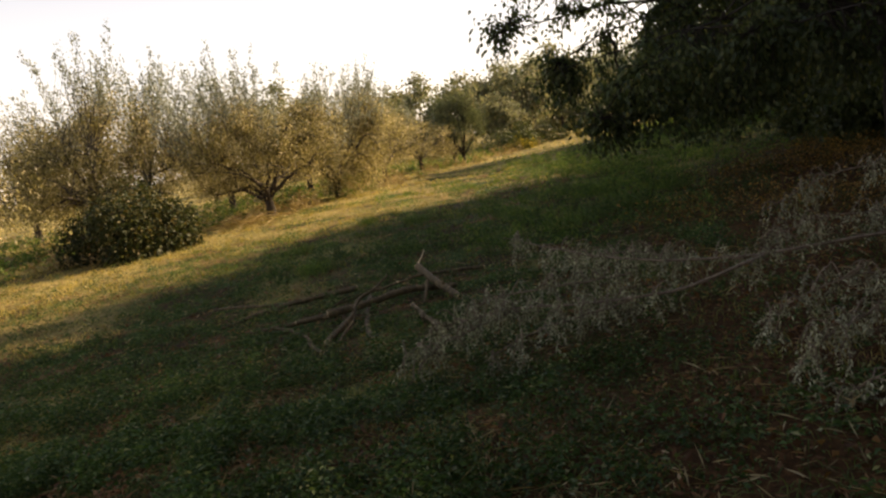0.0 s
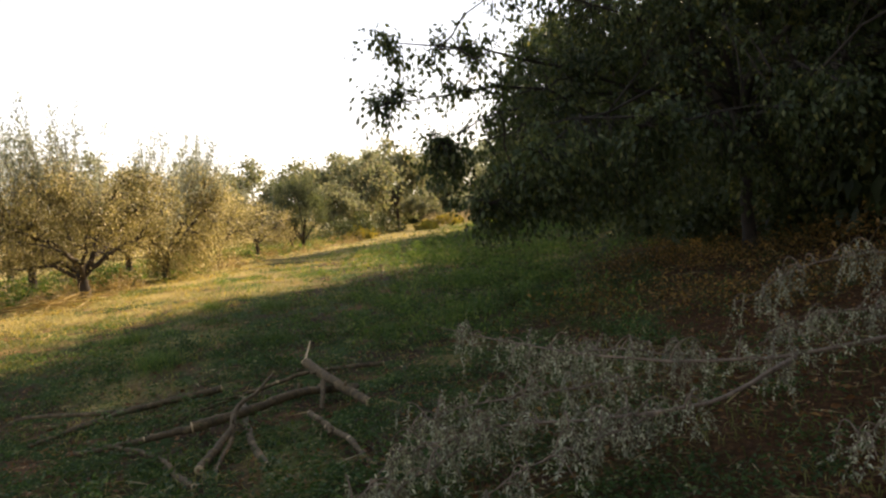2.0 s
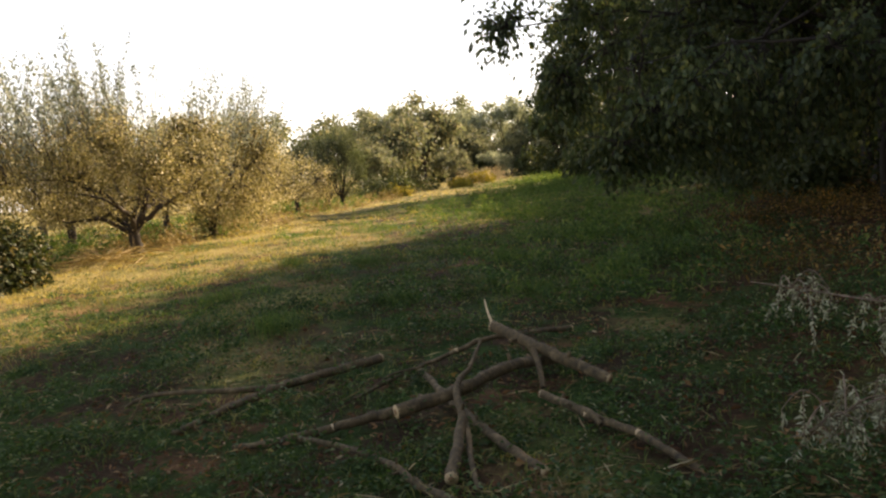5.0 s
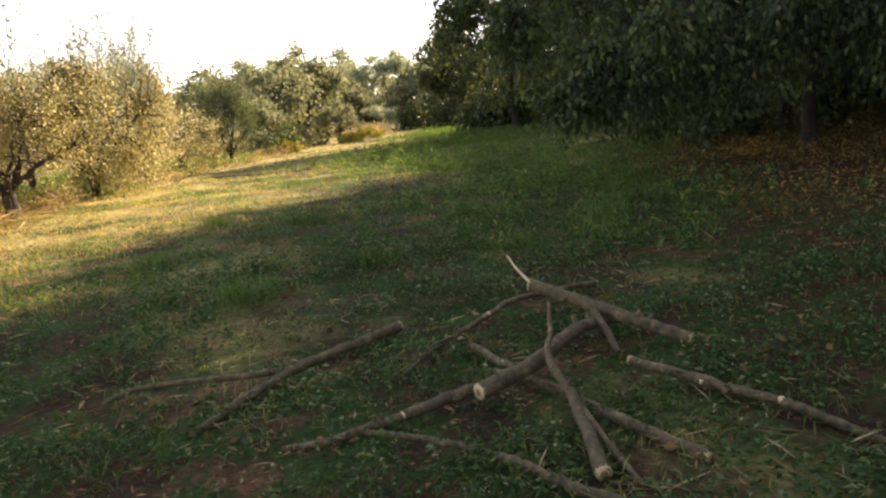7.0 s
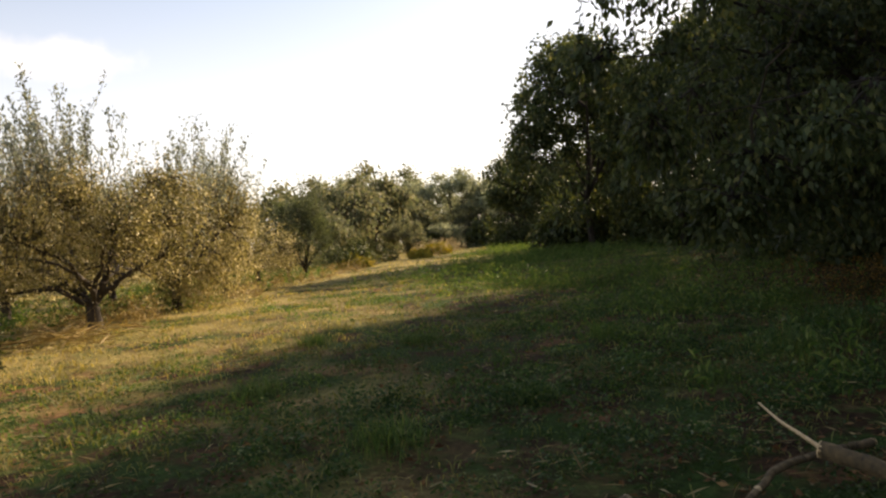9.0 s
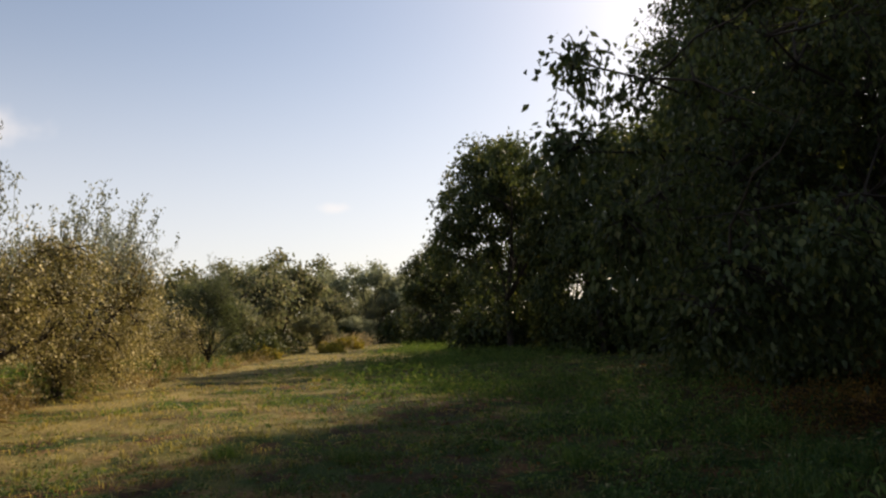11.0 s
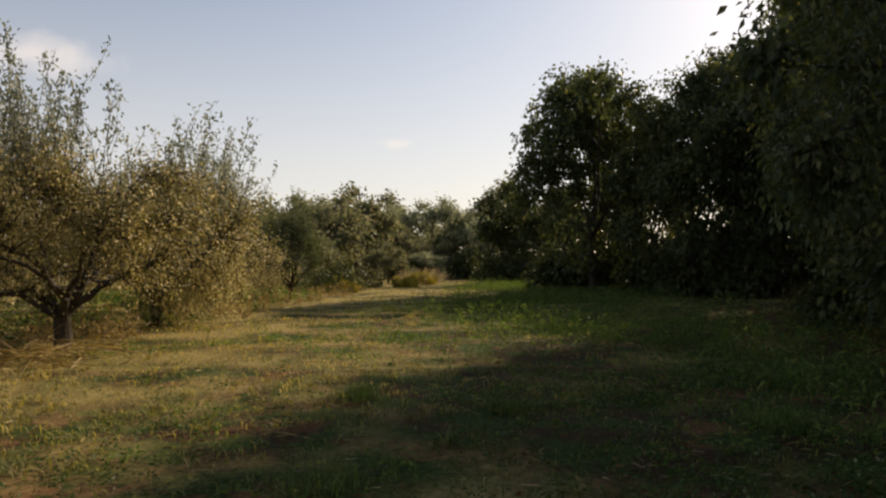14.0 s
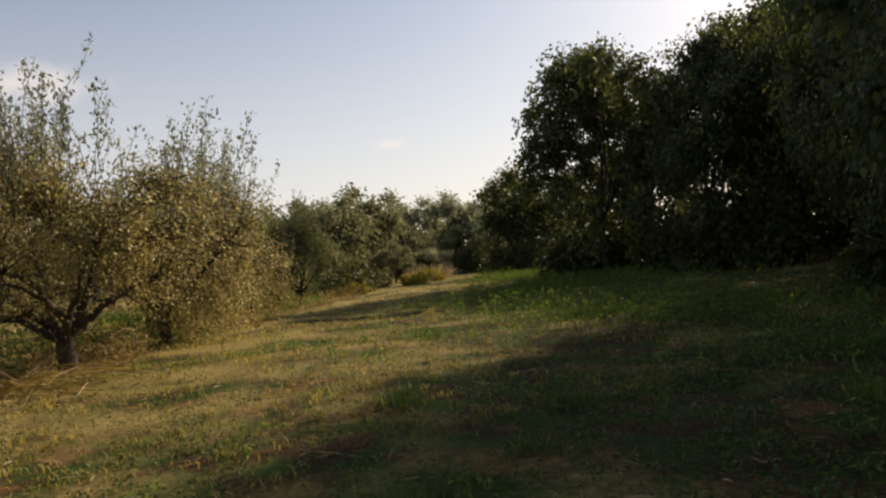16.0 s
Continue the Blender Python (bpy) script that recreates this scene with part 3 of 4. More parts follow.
stuff("leaf_litter", leaf_mesh("leaf_litter", p, d, rng.uniform(0.035, 0.085, len(x)), rng.uniform(0.02, 0.045, len(x)), M_LITTER, rng, 0.05, 0.35), "curled orange-brown dead leaves under the trees", "leaf litter")
# leafy plants
def plants(name, x, y, tall_from, tall_to, per, leaf, mat, label, category, rng, spread=0.12, rise=0.35, slim=0.45):
    """Leafy stalks, each with leaves set up its height."""
    h = rng.uniform(tall_from, tall_to, len(x))
    xs, ys, hs = np.repeat(x, per), np.repeat(y, per), np.repeat(h, per)
    u = rng.uniform(0.05, 1, len(xs))
    px, py = xs + rng.normal(0, spread, len(xs)) * (1.2 - u * 0.6), ys + rng.normal(0, spread, len(xs)) * (1.2 - u * 0.6)
    p = np.stack([px, py, ground_z(xs, ys) + u * hs], 1)
    d = rng.normal(0, 0.7, (len(xs), 3))
    d[:, 2] += rise
    size = rng.uniform(0.6, 1.3, len(xs)) * leaf
    stuff(name, leaf_mesh(name, p, d, size, size * slim, mat, rng, 0.3), label, category)


# taller weeds in the open field
x, y = rng.uniform(-9, 4, 19000), rng.uniform(13, 66, 19000)
keep = rng.uniform(0, 1, len(x)) < (0.15 + clumped(x, y, rng, 0.4, 0.4) ** 2) * np.exp(-((x + 1.0 + y * 0.06) / 3.6) ** 2) * np.clip((y - 13) / 8, 0, 1)
x, y = x[keep], y[keep]
x2, y2 = rng.uniform(-3.0, 4.5, 4200), rng.uniform(7.0, 19, 4200)
keep = rng.uniform(0, 1, len(x2)) < 0.6 * clumped(x2, y2, rng, 1.3, 0.9) ** 2 * np.exp(-((x2 - 0.2) / 1.6) ** 2)
x, y = np.r_[x, x2[keep]], np.r_[y, y2[keep]]
plants("tall_weeds", x, y, 0.16, 0.58, 16, 0.105, M_TALL, "taller bright green weeds in the open field", "weeds", rng, 0.08, 1.3, 0.2)

# leafy weeds standing up in dark clumps behind the cut branches, and low brush beside them
low_rng = np.random.default_rng(71)
x, y = low_rng.uniform(-4.5, 3.0, 5200), low_rng.uniform(5.2, 14, 5200)
keep = (clumped(x, y, low_rng, 1.5, 4.4) * clumped(x, y, low_rng, 3.3, 1.2) > 0.42) & (x > -4.2 + 0.25 * (y - 5.2))
plants("leafy_weeds", x[keep], y[keep], 0.08, 0.30, 20, 0.042, M_WEED, "dark green leafy weeds standing in clumps in the shade", "weeds", low_rng, 0.07, 0.5, 0.5)
x, y = low_rng.uniform(0.9, 8.0, 3600), low_rng.uniform(7.5, 20, 3600)
keep = (x > 1.0 + 0.14 * (y - 7.5) + 0.8 * low_rng.uniform(0, 1, len(x))) & (clumped(x, y, low_rng, 1.2, 2.6) > 0.5)
plants("low_brush", x[keep], y[keep], 0.08, 0.42, 13, 0.06, M_BRUSH, "low brown and yellowing brush in the shade of tall trees", "undergrowth", low_rng, 0.14)

# leafy clumps scattered over the sunny meadow
x, y = rng.uniform(-10.5, 0.5, 5200), rng.uniform(6.5, 30, 5200)
keep = (clumped(x, y, rng, 1.9, 2.2) * clumped(x, y, rng, 0.7, 5.1) > 0.5) & (x > -10.2 - 0.1 * (y - 14))
plants("meadow_weeds", x[keep], y[keep], 0.05, 0.20, 14, 0.05, M_TALL, "green leafy weeds in clumps over the dry meadow", "weeds", rng, 0.13, 0.4)

# ---- tall trees ----
tall = tree("tall_tree", 11, 12.5, 5.4, 3.0, 0.20, 50, 3400, 62000, 0.16, 0.094, M_DBARK, M_DARK, low=0.05, droop=0.5, limbs=9, skirt=True, scatter=0.13, rise=(0.25, 0.6), taper=0.3)
put(tall, 7.9, 26.9, 20, 0.78, 1.5)
tagged(tall, "tall dark green broadleaf tree with a dense crown", "tree", "tall trees in a row")
near = tree("tall_tree", 12, 10.6, 4.3, 2.6, 0.12, 54, 3900, 100000, 0.108, 0.062, M_DBARK, M_DARK, low=0.09, droop=0.5, limbs=9, skirt=True, scatter=0.09, all_twigs=True,
            reach=[(-6.1, -4.2, 3.3), (-6.0, -4.3, 4.3), (-4.6, -4.0, 1.5), (-5.4, -3.6, 2.6), (-4.2, -3.6, 5.0), (-3.6, -4.6, 2.2), (-2.0, -4.9, 2.4), (0.6, -5.0, 2.6)],
            fringe=[(-5.4, -3.4, 2.3, 0.5), (-5.2, -3.4, 1.8, 0.5), (-4.7, -3.4, 1.3, 0.4), (-4.0, -3.4, 1.3, 0.5), (-3.3, -3.4, 1.3, 0.5), (-2.6, -3.5, 1.4, 0.6), (-4.2, -3.3, 2.0, 0.6), (-3.2, -3.2, 2.0, 0.6), (-1.8, -3.6, 1.6, 0.6), (-0.8, -3.8, 1.7, 0.6)])
put(near, 5.0, 14.9)
tagged(near, "dark broadleaf tree with branches hanging low over the grass", "tree", "tall trees in a row")
farther = tree("tall_tree", 14, 12.5, 5.4, 3.0, 0.20, 50, 1800, 27000, 0.27, 0.16, M_DBARK, M_DARK, low=0.05, droop=0.5, limbs=9, skirt=True, scatter=0.16)
put(farther, -0.6, 42.0, 140, 0.86, 1.08)
tagged(farther, "tall dark green tree at the far end of the row", "tree", "tall trees in a row")
for tx, ty, turn, s, h in ((14.5, 52.0, 260, 1.2, 1.2), (3.6, 37.0, 60, 0.74, 1.1), (7.6, 37.2, 20, 0.72, 1.33), (-0.8, 66.0, 200, 0.75, 0.85)):
    again(farther, tx, ty, turn, s, h)
# coarse-leaved trees, mostly out of view, that block sun and sky
back = tree("tall_tree", 13, 12.0, 5.4, 3.0, 0.2, 40, 700, 7000, 0.6, 0.37, M_DBARK, M_DARK, low=0.05, droop=0.5, limbs=8, skirt=True, scatter=0.25)
put(back, 12.6, 18.2, 320, 0.9)
tagged(back, "dark green broadleaf tree, mostly unseen, added to deepen the shade", "tree", "tall trees in a row")
for tx, ty, turn, s, h in ((17.0, 16.5, 30, 1.0, 1.0), (13.2, 34.5, 200, 0.72, 1.0), (17.5, 44.5, 80, 0.95, 1.0), (22.5, 40.0, 10, 0.95, 1.0), (21.5, 29.0, 240, 0.9, 1.0), (27.0, 46.0, 110, 1.1, 1.1),
                            (11.0, 30.6, 150, 0.7, 0.95), (17.5, 36.5, 290, 0.85, 1.0), (13.5, 1.5, 45, 1.0, 1.0), (12.5, -6.5, 170, 1.0, 1.0), (10.5, -15.0, 270, 1.0, 1.05), (18.5, 7.0, 20, 1.0, 1.0)):
    again(back, tx, ty, turn, s, h)

beside = tree("tall_tree", 15, 12.0, 5.2, 3.0, 0.2, 44, 2800, 62000, 0.140, 0.084, M_DBARK, M_DARK, low=0.05, droop=0.5, limbs=8, skirt=True, scatter=0.14)
put(beside, 10.4, 9.8, 90)
tagged(beside, "dark green broadleaf tree beside the withered heap", "tree", "tall trees in a row")
again(beside, 6.5, 20.6, 200, 0.86, 1.08)
# unseen extra trees beside and behind the path, added to darken the ambient light
for tx, ty, turn, s, h in ((10.2, 2.6, 30, 0.9, 1.0), (9.4, -5.2, 250, 0.9, 1.05), (10.2, 15.2, 330, 0.78, 1.0)):
    again(back, tx, ty, turn, s, h)

# ---- apple trees ----
apple_a = tree("apple_tree", 21, 3.7, 3.4, 0.5, 0.17, 40, 1700, 42000, 0.062, 0.037, M_BARK, M_APPLE, low=0.26, droop=0.25, limbs=8, shoots=190, scatter=0.15, shoot_mat=M_SHOOT, lump_size=(0.18, 0.28), rise=(0.15, 0.6))
put(apple_a, -11.55, 15.2, 0, 0.9, 1.12)
tagged(apple_a, "old apple tree with a forked dark trunk and yellowing leaves", "tree", "apple trees in rows")
apple_b = tree("apple_tree", 22, 3.8, 3.2, 0.6, 0.15, 36, 1600, 42000, 0.064, 0.038, M_BARK, M_APPLE, low=0.06, droop=0.3, limbs=7, shoots=120, scatter=0.15, shoot_mat=M_SHOOT, lump_size=(0.2, 0.32), rise=(0.2, 0.7))
put(apple_b, -12.6, 20.2, 40, 0.92, 1.12)
tagged(apple_b, "apple tree with leafy yellow-green branches hanging to the grass", "tree", "apple trees in rows")
apple_c = tree("apple_tree", 23, 4.0, 3.0, 0.8, 0.15, 30, 800, 12000, 0.095, 0.058, M_BARK, M_APPLE, low=0.14, droop=0.2, limbs=6, shoots=44, scatter=0.18, shoot_mat=M_SHOOT, lump_size=(0.2, 0.3), rise=(0.2, 0.7))
put(apple_c, -18.6, 14.0, 220)
tagged(apple_c, "apple tree in the second row of the orchard", "tree", "apple trees in rows")
for src, tx, ty, turn, s, h in ((apple_c, -14.0, 25.8, 130, 0.85, 1.0), (apple_c, -15.2, 31.2, 80, 0.75, 0.95), (apple_c, -16.2, 37.0, 215, 0.62, 0.8),
                                (apple_a, -15.9, 12.9, 150, 0.95, 1.3), (apple_b, -11.4, 4.0, 300, 1.0, 1.1),
                                (apple_c, -18.4, 20.5, 20, 1.0, 1.0), (apple_c, -19.4, 27.0, 300, 1.0, 1.0), (apple_c, -20.4, 34.0, 170, 1.0, 1.0),
                                (apple_c, -18.5, 7.5, 70, 1.0, 1.0), (apple_c, -25.0, 16.0, 10, 1.0, 1.0), (apple_c, -26.0, 27.0, 100, 1.05, 1.0)):
    again(src, tx, ty, turn, s, h)

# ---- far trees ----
# the olive and willow crowns have distance haze mixed into their leaf colour
far_olive = tree("tree", 31, 7.0, 3.2, 1.4, 0.14, 22, 460, 5600, 0.33, 0.20, M_DBARK, M_HAZY_OLIVE, low=0.08, limbs=6)
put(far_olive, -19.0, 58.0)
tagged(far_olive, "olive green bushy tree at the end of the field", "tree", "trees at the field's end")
far_silver = tree("willow", 32, 10.0, 3.8, 1.8, 0.18, 22, 460, 6200, 0.40, 0.19, M_DBARK, M_HAZY_SILVER, low=0.08, droop=0.5, limbs=7)
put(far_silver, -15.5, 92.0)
tagged(far_silver, "grey-green willow at the field's end, haze put into its leaf colour", "tree", "trees at the field's end")
far_dark = tree("tree", 33, 6.4, 2.6, 1.2, 0.12, 26, 600, 7000, 0.26, 0.13, M_DBARK, M_MID, low=0.04, droop=0.1, limbs=8, skirt=True, scatter=0.12)
put(far_dark, -5.6, 60.0, 90, 1.25)
tagged(far_dark, "dark green bushy tree at the end of the field", "tree", "trees at the field's end")
spire = tree("tree", 34, 4.6, 1.8, 0.5, 0.11, 26, 620, 10000, 0.13, 0.065, M_DBARK, M_SPIRE, low=0.04, droop=-0.5, limbs=9, shoots=130, shoot_mat=M_SPIRE)
put(spire, -14.2, 34.3, 0, 0.8, 1.08)
tagged(spire, "dark grey-green tree with upright branch tips behind apple trees", "tree", "trees at the field's end")
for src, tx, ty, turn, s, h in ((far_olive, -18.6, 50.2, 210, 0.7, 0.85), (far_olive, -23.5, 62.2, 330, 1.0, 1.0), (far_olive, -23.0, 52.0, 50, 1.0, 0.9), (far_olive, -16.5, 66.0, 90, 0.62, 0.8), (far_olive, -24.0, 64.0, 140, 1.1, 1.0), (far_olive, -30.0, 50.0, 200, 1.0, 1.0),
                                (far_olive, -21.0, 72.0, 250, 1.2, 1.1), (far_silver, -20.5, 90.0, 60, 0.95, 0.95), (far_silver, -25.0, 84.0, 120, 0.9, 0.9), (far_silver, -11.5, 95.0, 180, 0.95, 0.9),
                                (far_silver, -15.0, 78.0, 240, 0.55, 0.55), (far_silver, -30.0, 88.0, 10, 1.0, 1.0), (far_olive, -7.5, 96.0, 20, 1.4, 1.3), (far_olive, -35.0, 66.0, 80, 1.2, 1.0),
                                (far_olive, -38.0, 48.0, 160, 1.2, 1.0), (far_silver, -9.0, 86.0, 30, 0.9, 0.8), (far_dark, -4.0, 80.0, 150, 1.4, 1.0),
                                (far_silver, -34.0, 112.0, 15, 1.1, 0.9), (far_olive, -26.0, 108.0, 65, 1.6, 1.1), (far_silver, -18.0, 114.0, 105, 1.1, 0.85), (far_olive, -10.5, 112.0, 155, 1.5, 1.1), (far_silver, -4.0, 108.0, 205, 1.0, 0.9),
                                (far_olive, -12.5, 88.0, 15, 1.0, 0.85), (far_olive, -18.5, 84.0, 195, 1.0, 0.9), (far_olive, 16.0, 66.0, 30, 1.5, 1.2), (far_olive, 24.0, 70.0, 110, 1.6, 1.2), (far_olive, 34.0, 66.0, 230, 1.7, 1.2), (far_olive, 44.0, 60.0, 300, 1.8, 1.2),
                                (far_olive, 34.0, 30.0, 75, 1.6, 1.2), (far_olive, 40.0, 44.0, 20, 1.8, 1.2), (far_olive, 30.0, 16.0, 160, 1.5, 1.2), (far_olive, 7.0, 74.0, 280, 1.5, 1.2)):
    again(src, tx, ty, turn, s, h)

# ---- bushes and tall weeds at the edge ----
vine = put(bush("bush", 41, 2.9, 2.2, 1.8, 19000, 0.085, 0.064, M_BUSH, 30, 20), -11.1, 9.6)
tagged(vine, "dense dark green vine-covered bush at the meadow's edge", "bush")
for seed, bx, by, w, h, n, mat, lab in ((42, -15.8, 44.5, 4.6, 2.1, 5200, M_MID, "rounded green bush in the sun"), (43, -15.6, 51.0, 3.5, 1.5, 3000, M_BUSH, "rounded dark green bush in the sun"),
                                        (44, -14.6, 43.5, 2.6, 0.9, 2200, M_GOLD, "yellow flowering weeds by the apple trees"), (45, -12.6, 52.0, 3.0, 0.8, 2200, M_GOLD, "yellow flowering weeds by the apple trees"),
                                        (46, -13.0, 60.0, 4.0, 1.1, 2500, M_GOLD, "yellow flowering weeds by the apple trees")):
    tagged(put(bush("bush", seed, w, w * 0.8, h, n, 0.14, 0.09, mat, 12, 10), bx, by), lab, "bush")
# undergrowth
x, y = rng.uniform(-26, -9, 5200), rng.uniform(2, 58, 5200)
edge = -10.8 - 0.09 * np.maximum(y - 14, 0)
keep = (x < edge) & (rng.uniform(0, 1, len(x)) < np.clip((edge - x) / 2.5, 0.05, 1) * clumped(x, y, rng, 0.6, 2.0))
plants("undergrowth", x[keep], y[keep], 0.08, 0.40, 16, 0.12, M_TALL, "green undergrowth below the apple trees", "undergrowth", rng)
x, y = rng.uniform(-18, -9.6, 5200), rng.uniform(4, 46, 5200)
edge = -10.5 - 0.09 * np.maximum(y - 14, 0)
keep = (x < edge) & (x > edge - 2.4) & (clumped(x, y, rng, 0.9, 5.0) > 0.72)
plants("dry_weeds", x[keep], y[keep], 0.15, 0.65, 16, 0.09, M_STRAW, "dry brown weeds along the edge of the orchard", "weeds", rng, 0.07)
x, y = rng.uniform(4, 26, 6000), rng.uniform(9, 50, 6000)
keep = (x > 4.5 + 4 * clumped(x, y, rng, 0.5, 1.0)) & (clumped(x, y, rng, 0.9, 3.0) > 0.5)
plants("brush", x[keep], y[keep], 0.15, 0.8, 14, 0.11, M_BRUSH, "brown and green brush below the tall trees", "undergrowth", rng, 0.2)
x, y = rng.uniform(-14.5, -11.5, 240), rng.uniform(58, 70, 240)
plants("seed_heads", x, y, 0.5, 1.4, 14, 0.13, M_PALE, "pale dry seed heads at the end of the field", "weeds", rng, 0.08, 1.2)
x, y = rng.normal(-10.7, 0.6, 300), rng.normal(13.2, 0.6, 300)
p = np.stack([x, y, ground_z(x, y) + rng.uniform(0.02, 0.28, 300)], 1)
d = np.stack([rng.normal(0, 1, 300), rng.normal(0, 1, 300), rng.normal(0, 0.25, 300)], 1)
stuff("straw_heap", leaf_mesh("straw_heap", p, d, rng.uniform(0.3, 0.9, 300), rng.uniform(0.008, 0.018, 300), M_STRAW, rng, 0.05), "heap of dry cut stalks at the orchard's edge", "straw")
# shrubs that close the row of tall trees
shrub = put(bush("shrub", 51, 5.0, 4.0, 4.2, 2300, 0.43, 0.28, M_MID, 26, 12, M_DBARK), 7.0, 41.0)
tagged(shrub, "dark green shrub filling the gap below tall trees", "bush", "shrubs under the tall trees")
for bx, by, turn, sz in ((-2.2, 44.0, 20, 0.7), (0.6, 45.0, 230, 0.85), (2.6, 41.0, 310, 0.7), (5.6, 35.2, 70, 0.6), (0.9, 49.0, 80, 0.8), (-0.6, 57.0, 40, 0.85), (-1.8, 64.0, 130, 0.8), (10.5, 38.5, 190, 0.9), (14.5, 40.0, 240, 1.0), (14.0, 30.0, 300, 0.8), (18.5, 31.5, 20, 0.9), (4.0, 37.5, 150, 0.6), (21.0, 24.0, 60, 0.9), (-4.0, 71.0, 200, 0.9), (-7.5, 77.0, 250, 0.8), (-11.0, 80.0, 20, 0.8), (18.0, 52.0, 90, 1.2), (26.0, 56.0, 90, 1.3), (3.4, 48.0, 110, 0.9), (6.4, 51.0, 35, 1.1), (9.5, 64.0, 215, 1.2), (-22.5, 78.0, 300, 0.9), (-28.0, 92.0, 75, 1.0), (-17.0, 82.0, 145, 0.8),
                         (4.4, 18.2, 100, 0.36), (6.6, 17.4, 15, 0.42), (8.6, 15.6, 250, 0.45), (3.4, 20.8, 330, 0.34), (9.4, 12.8, 160, 0.4)):
    again(shrub, bx, by, turn, sz)
# tufts of longer grass
tuft_rng = np.random.default_rng(8)
for tx, ty, tr, th in ((-2.9, 6.4, 0.32, 0.3), (-4.7, 8.2, 0.3, 0.24), (-2.0, 7.6, 0.25, 0.2), (-0.5, 8.0, 0.3, 0.2), (0.3, 8.7, 0.45, 0.35), (0.9, 9.6, 0.5, 0.4), (-3.6, 10.6, 0.3, 0.22), (-1.2, 10.2, 0.3, 0.25), (1.2, 12.0, 0.5, 0.4), (-5.2, 11.2, 0.3, 0.22), (-0.4, 12.6, 0.45, 0.35)):
    n = 420
    bx, by = tuft_rng.normal(0, tr * 0.5, n), tuft_rng.normal(0, tr * 0.5, n)
    me = blade_mesh("tuft", tx + bx, ty + by, th * tuft_rng.uniform(0.4, 1.1, n), 0.007, tuft_rng.uniform(0.2, 1.0, n), M_TALL, tuft_rng)
    tagged(new("grass_tuft", me), "tuft of longer green grass in the meadow", "grass", "grass tufts", "stuff")


# ---- cut branches on the grass ----
def smooth_line(pts, steps):
    pts = np.asarray(pts, float)
    s = np.r_[0, np.cumsum(np.linalg.norm(np.diff(pts, axis=0), axis=1))]
    t = np.linspace(0, s[-1], steps)
    line = np.stack([np.interp(t, s, pts[:, c]) for c in range(3)], 1)
    for _ in range(2):
        line[1:-1] = (line[:-2] + 2 * line[1:-1] + line[2:]) / 4
    return line


def cut_disc(at, way, radius, parent):
    """A sawn face: pale ring with a brown heart, a little proud of the bark."""
    at, way = np.asarray(at, float), np.asarray(way, float)
    way = way / np.linalg.norm(way)
    t = Tubes()
    t.add([at - way * 0.012, at + way * 0.006, at + way * 0.0065], [radius * 0.97, radius * 0.97, radius * 0.02], 14)
    face = part("cut_end", t.mesh("cut_end", M_CUT, False), parent, "pale sawn wood")
    t = Tubes()
    t.add([at + way * 0.006, at + way * 0.0090, at + way * 0.0095], [radius * 0.45, radius * 0.43, radius * 0.01], 10)
    part("heartwood", t.mesh("heartwood", M_CORE, False), face, "brown heart")


def cut_branch(seed, main, r0, r1, label, sides=(), cut=(True, False), peeled=()):
    """A cut branch lying on the grass: crooked tapering stem, side branches, sawn ends."""
    rng = np.random.default_rng(seed)
    thing = new("cut_branch")
    base = np.array(main[0], float)
    thing.location = base
    line = smooth_line(np.array(main) - base, 22)
    line[1:-1] += rng.normal(0, 0.004, line[1:-1].shape)
    rad = np.linspace(r0, r1, 22) * (1 + rng.normal(0, 0.045, 22))
    t = Tubes()
    t.add(line, rad, 10)
    part("stem", t.mesh("stem", M_LOG), thing)
    if cut[0]:
        cut_disc(line[0], line[0] - line[1], rad[0], thing)
    if cut[1]:
        cut_disc(line[-1], line[-1] - line[-2], rad[-1], thing)
    for k in rng.choice(np.arange(3, 19), 3, replace=False):
        way = np.cross(line[k + 1] - line[k - 1], rng.normal(0, 1, 3))
        way /= np.linalg.norm(way) + 1e-9
        way[2] = abs(way[2])
        size = rad[k] * rng.uniform(0.8, 1.9) + rad[k]
        t = Tubes()
        t.add([line[k], line[k] + way * size * 0.6, line[k] + way * size, line[k] + way * (size + 0.002)], [rad[k] * 0.5, rad[k] * 0.36, rad[k] * 0.33, rad[k] * 0.02], 7)
        part("stub", t.mesh("stub", M_LOG), thing)
    for a, b in peeled:
        k0, k1 = int(a * 21), max(int(b * 21), int(a * 21) + 2)
        t = Tubes()
        shape = 1 - 0.9 * np.abs(np.linspace(-1, 1, k1 - k0 + 1)) ** 3
        t.add(line[k0:k1 + 1] + np.array([0, -0.002, 0.003]), rad[k0:k1 + 1] * shape, 9)
        part("torn_bark", t.mesh("torn_bark", M_CUT), thing, "pale bare wood where bark is torn")
    for pts, a, b in sides:
        t = Tubes()
        t.add(smooth_line(np.array(pts) - base, 12), np.linspace(a, b, 12), 7)
        part("side_branch", t.mesh("side_branch", M_LOG), thing)
    return tagged(thing, label, "branch", "cut branches on the grass")


cut_branch(1, [(-0.47, 5.36, 0.27), (-0.03, 4.96, 0.18), (0.41, 4.67, 0.06)], 0.044, 0.038, "thick sawn branch leaning across other branches", [([(-0.11, 4.93, 0.19), (-0.05, 4.78, 0.11), (-0.01, 4.62, 0.02)], 0.026, 0.018)], (True, True))
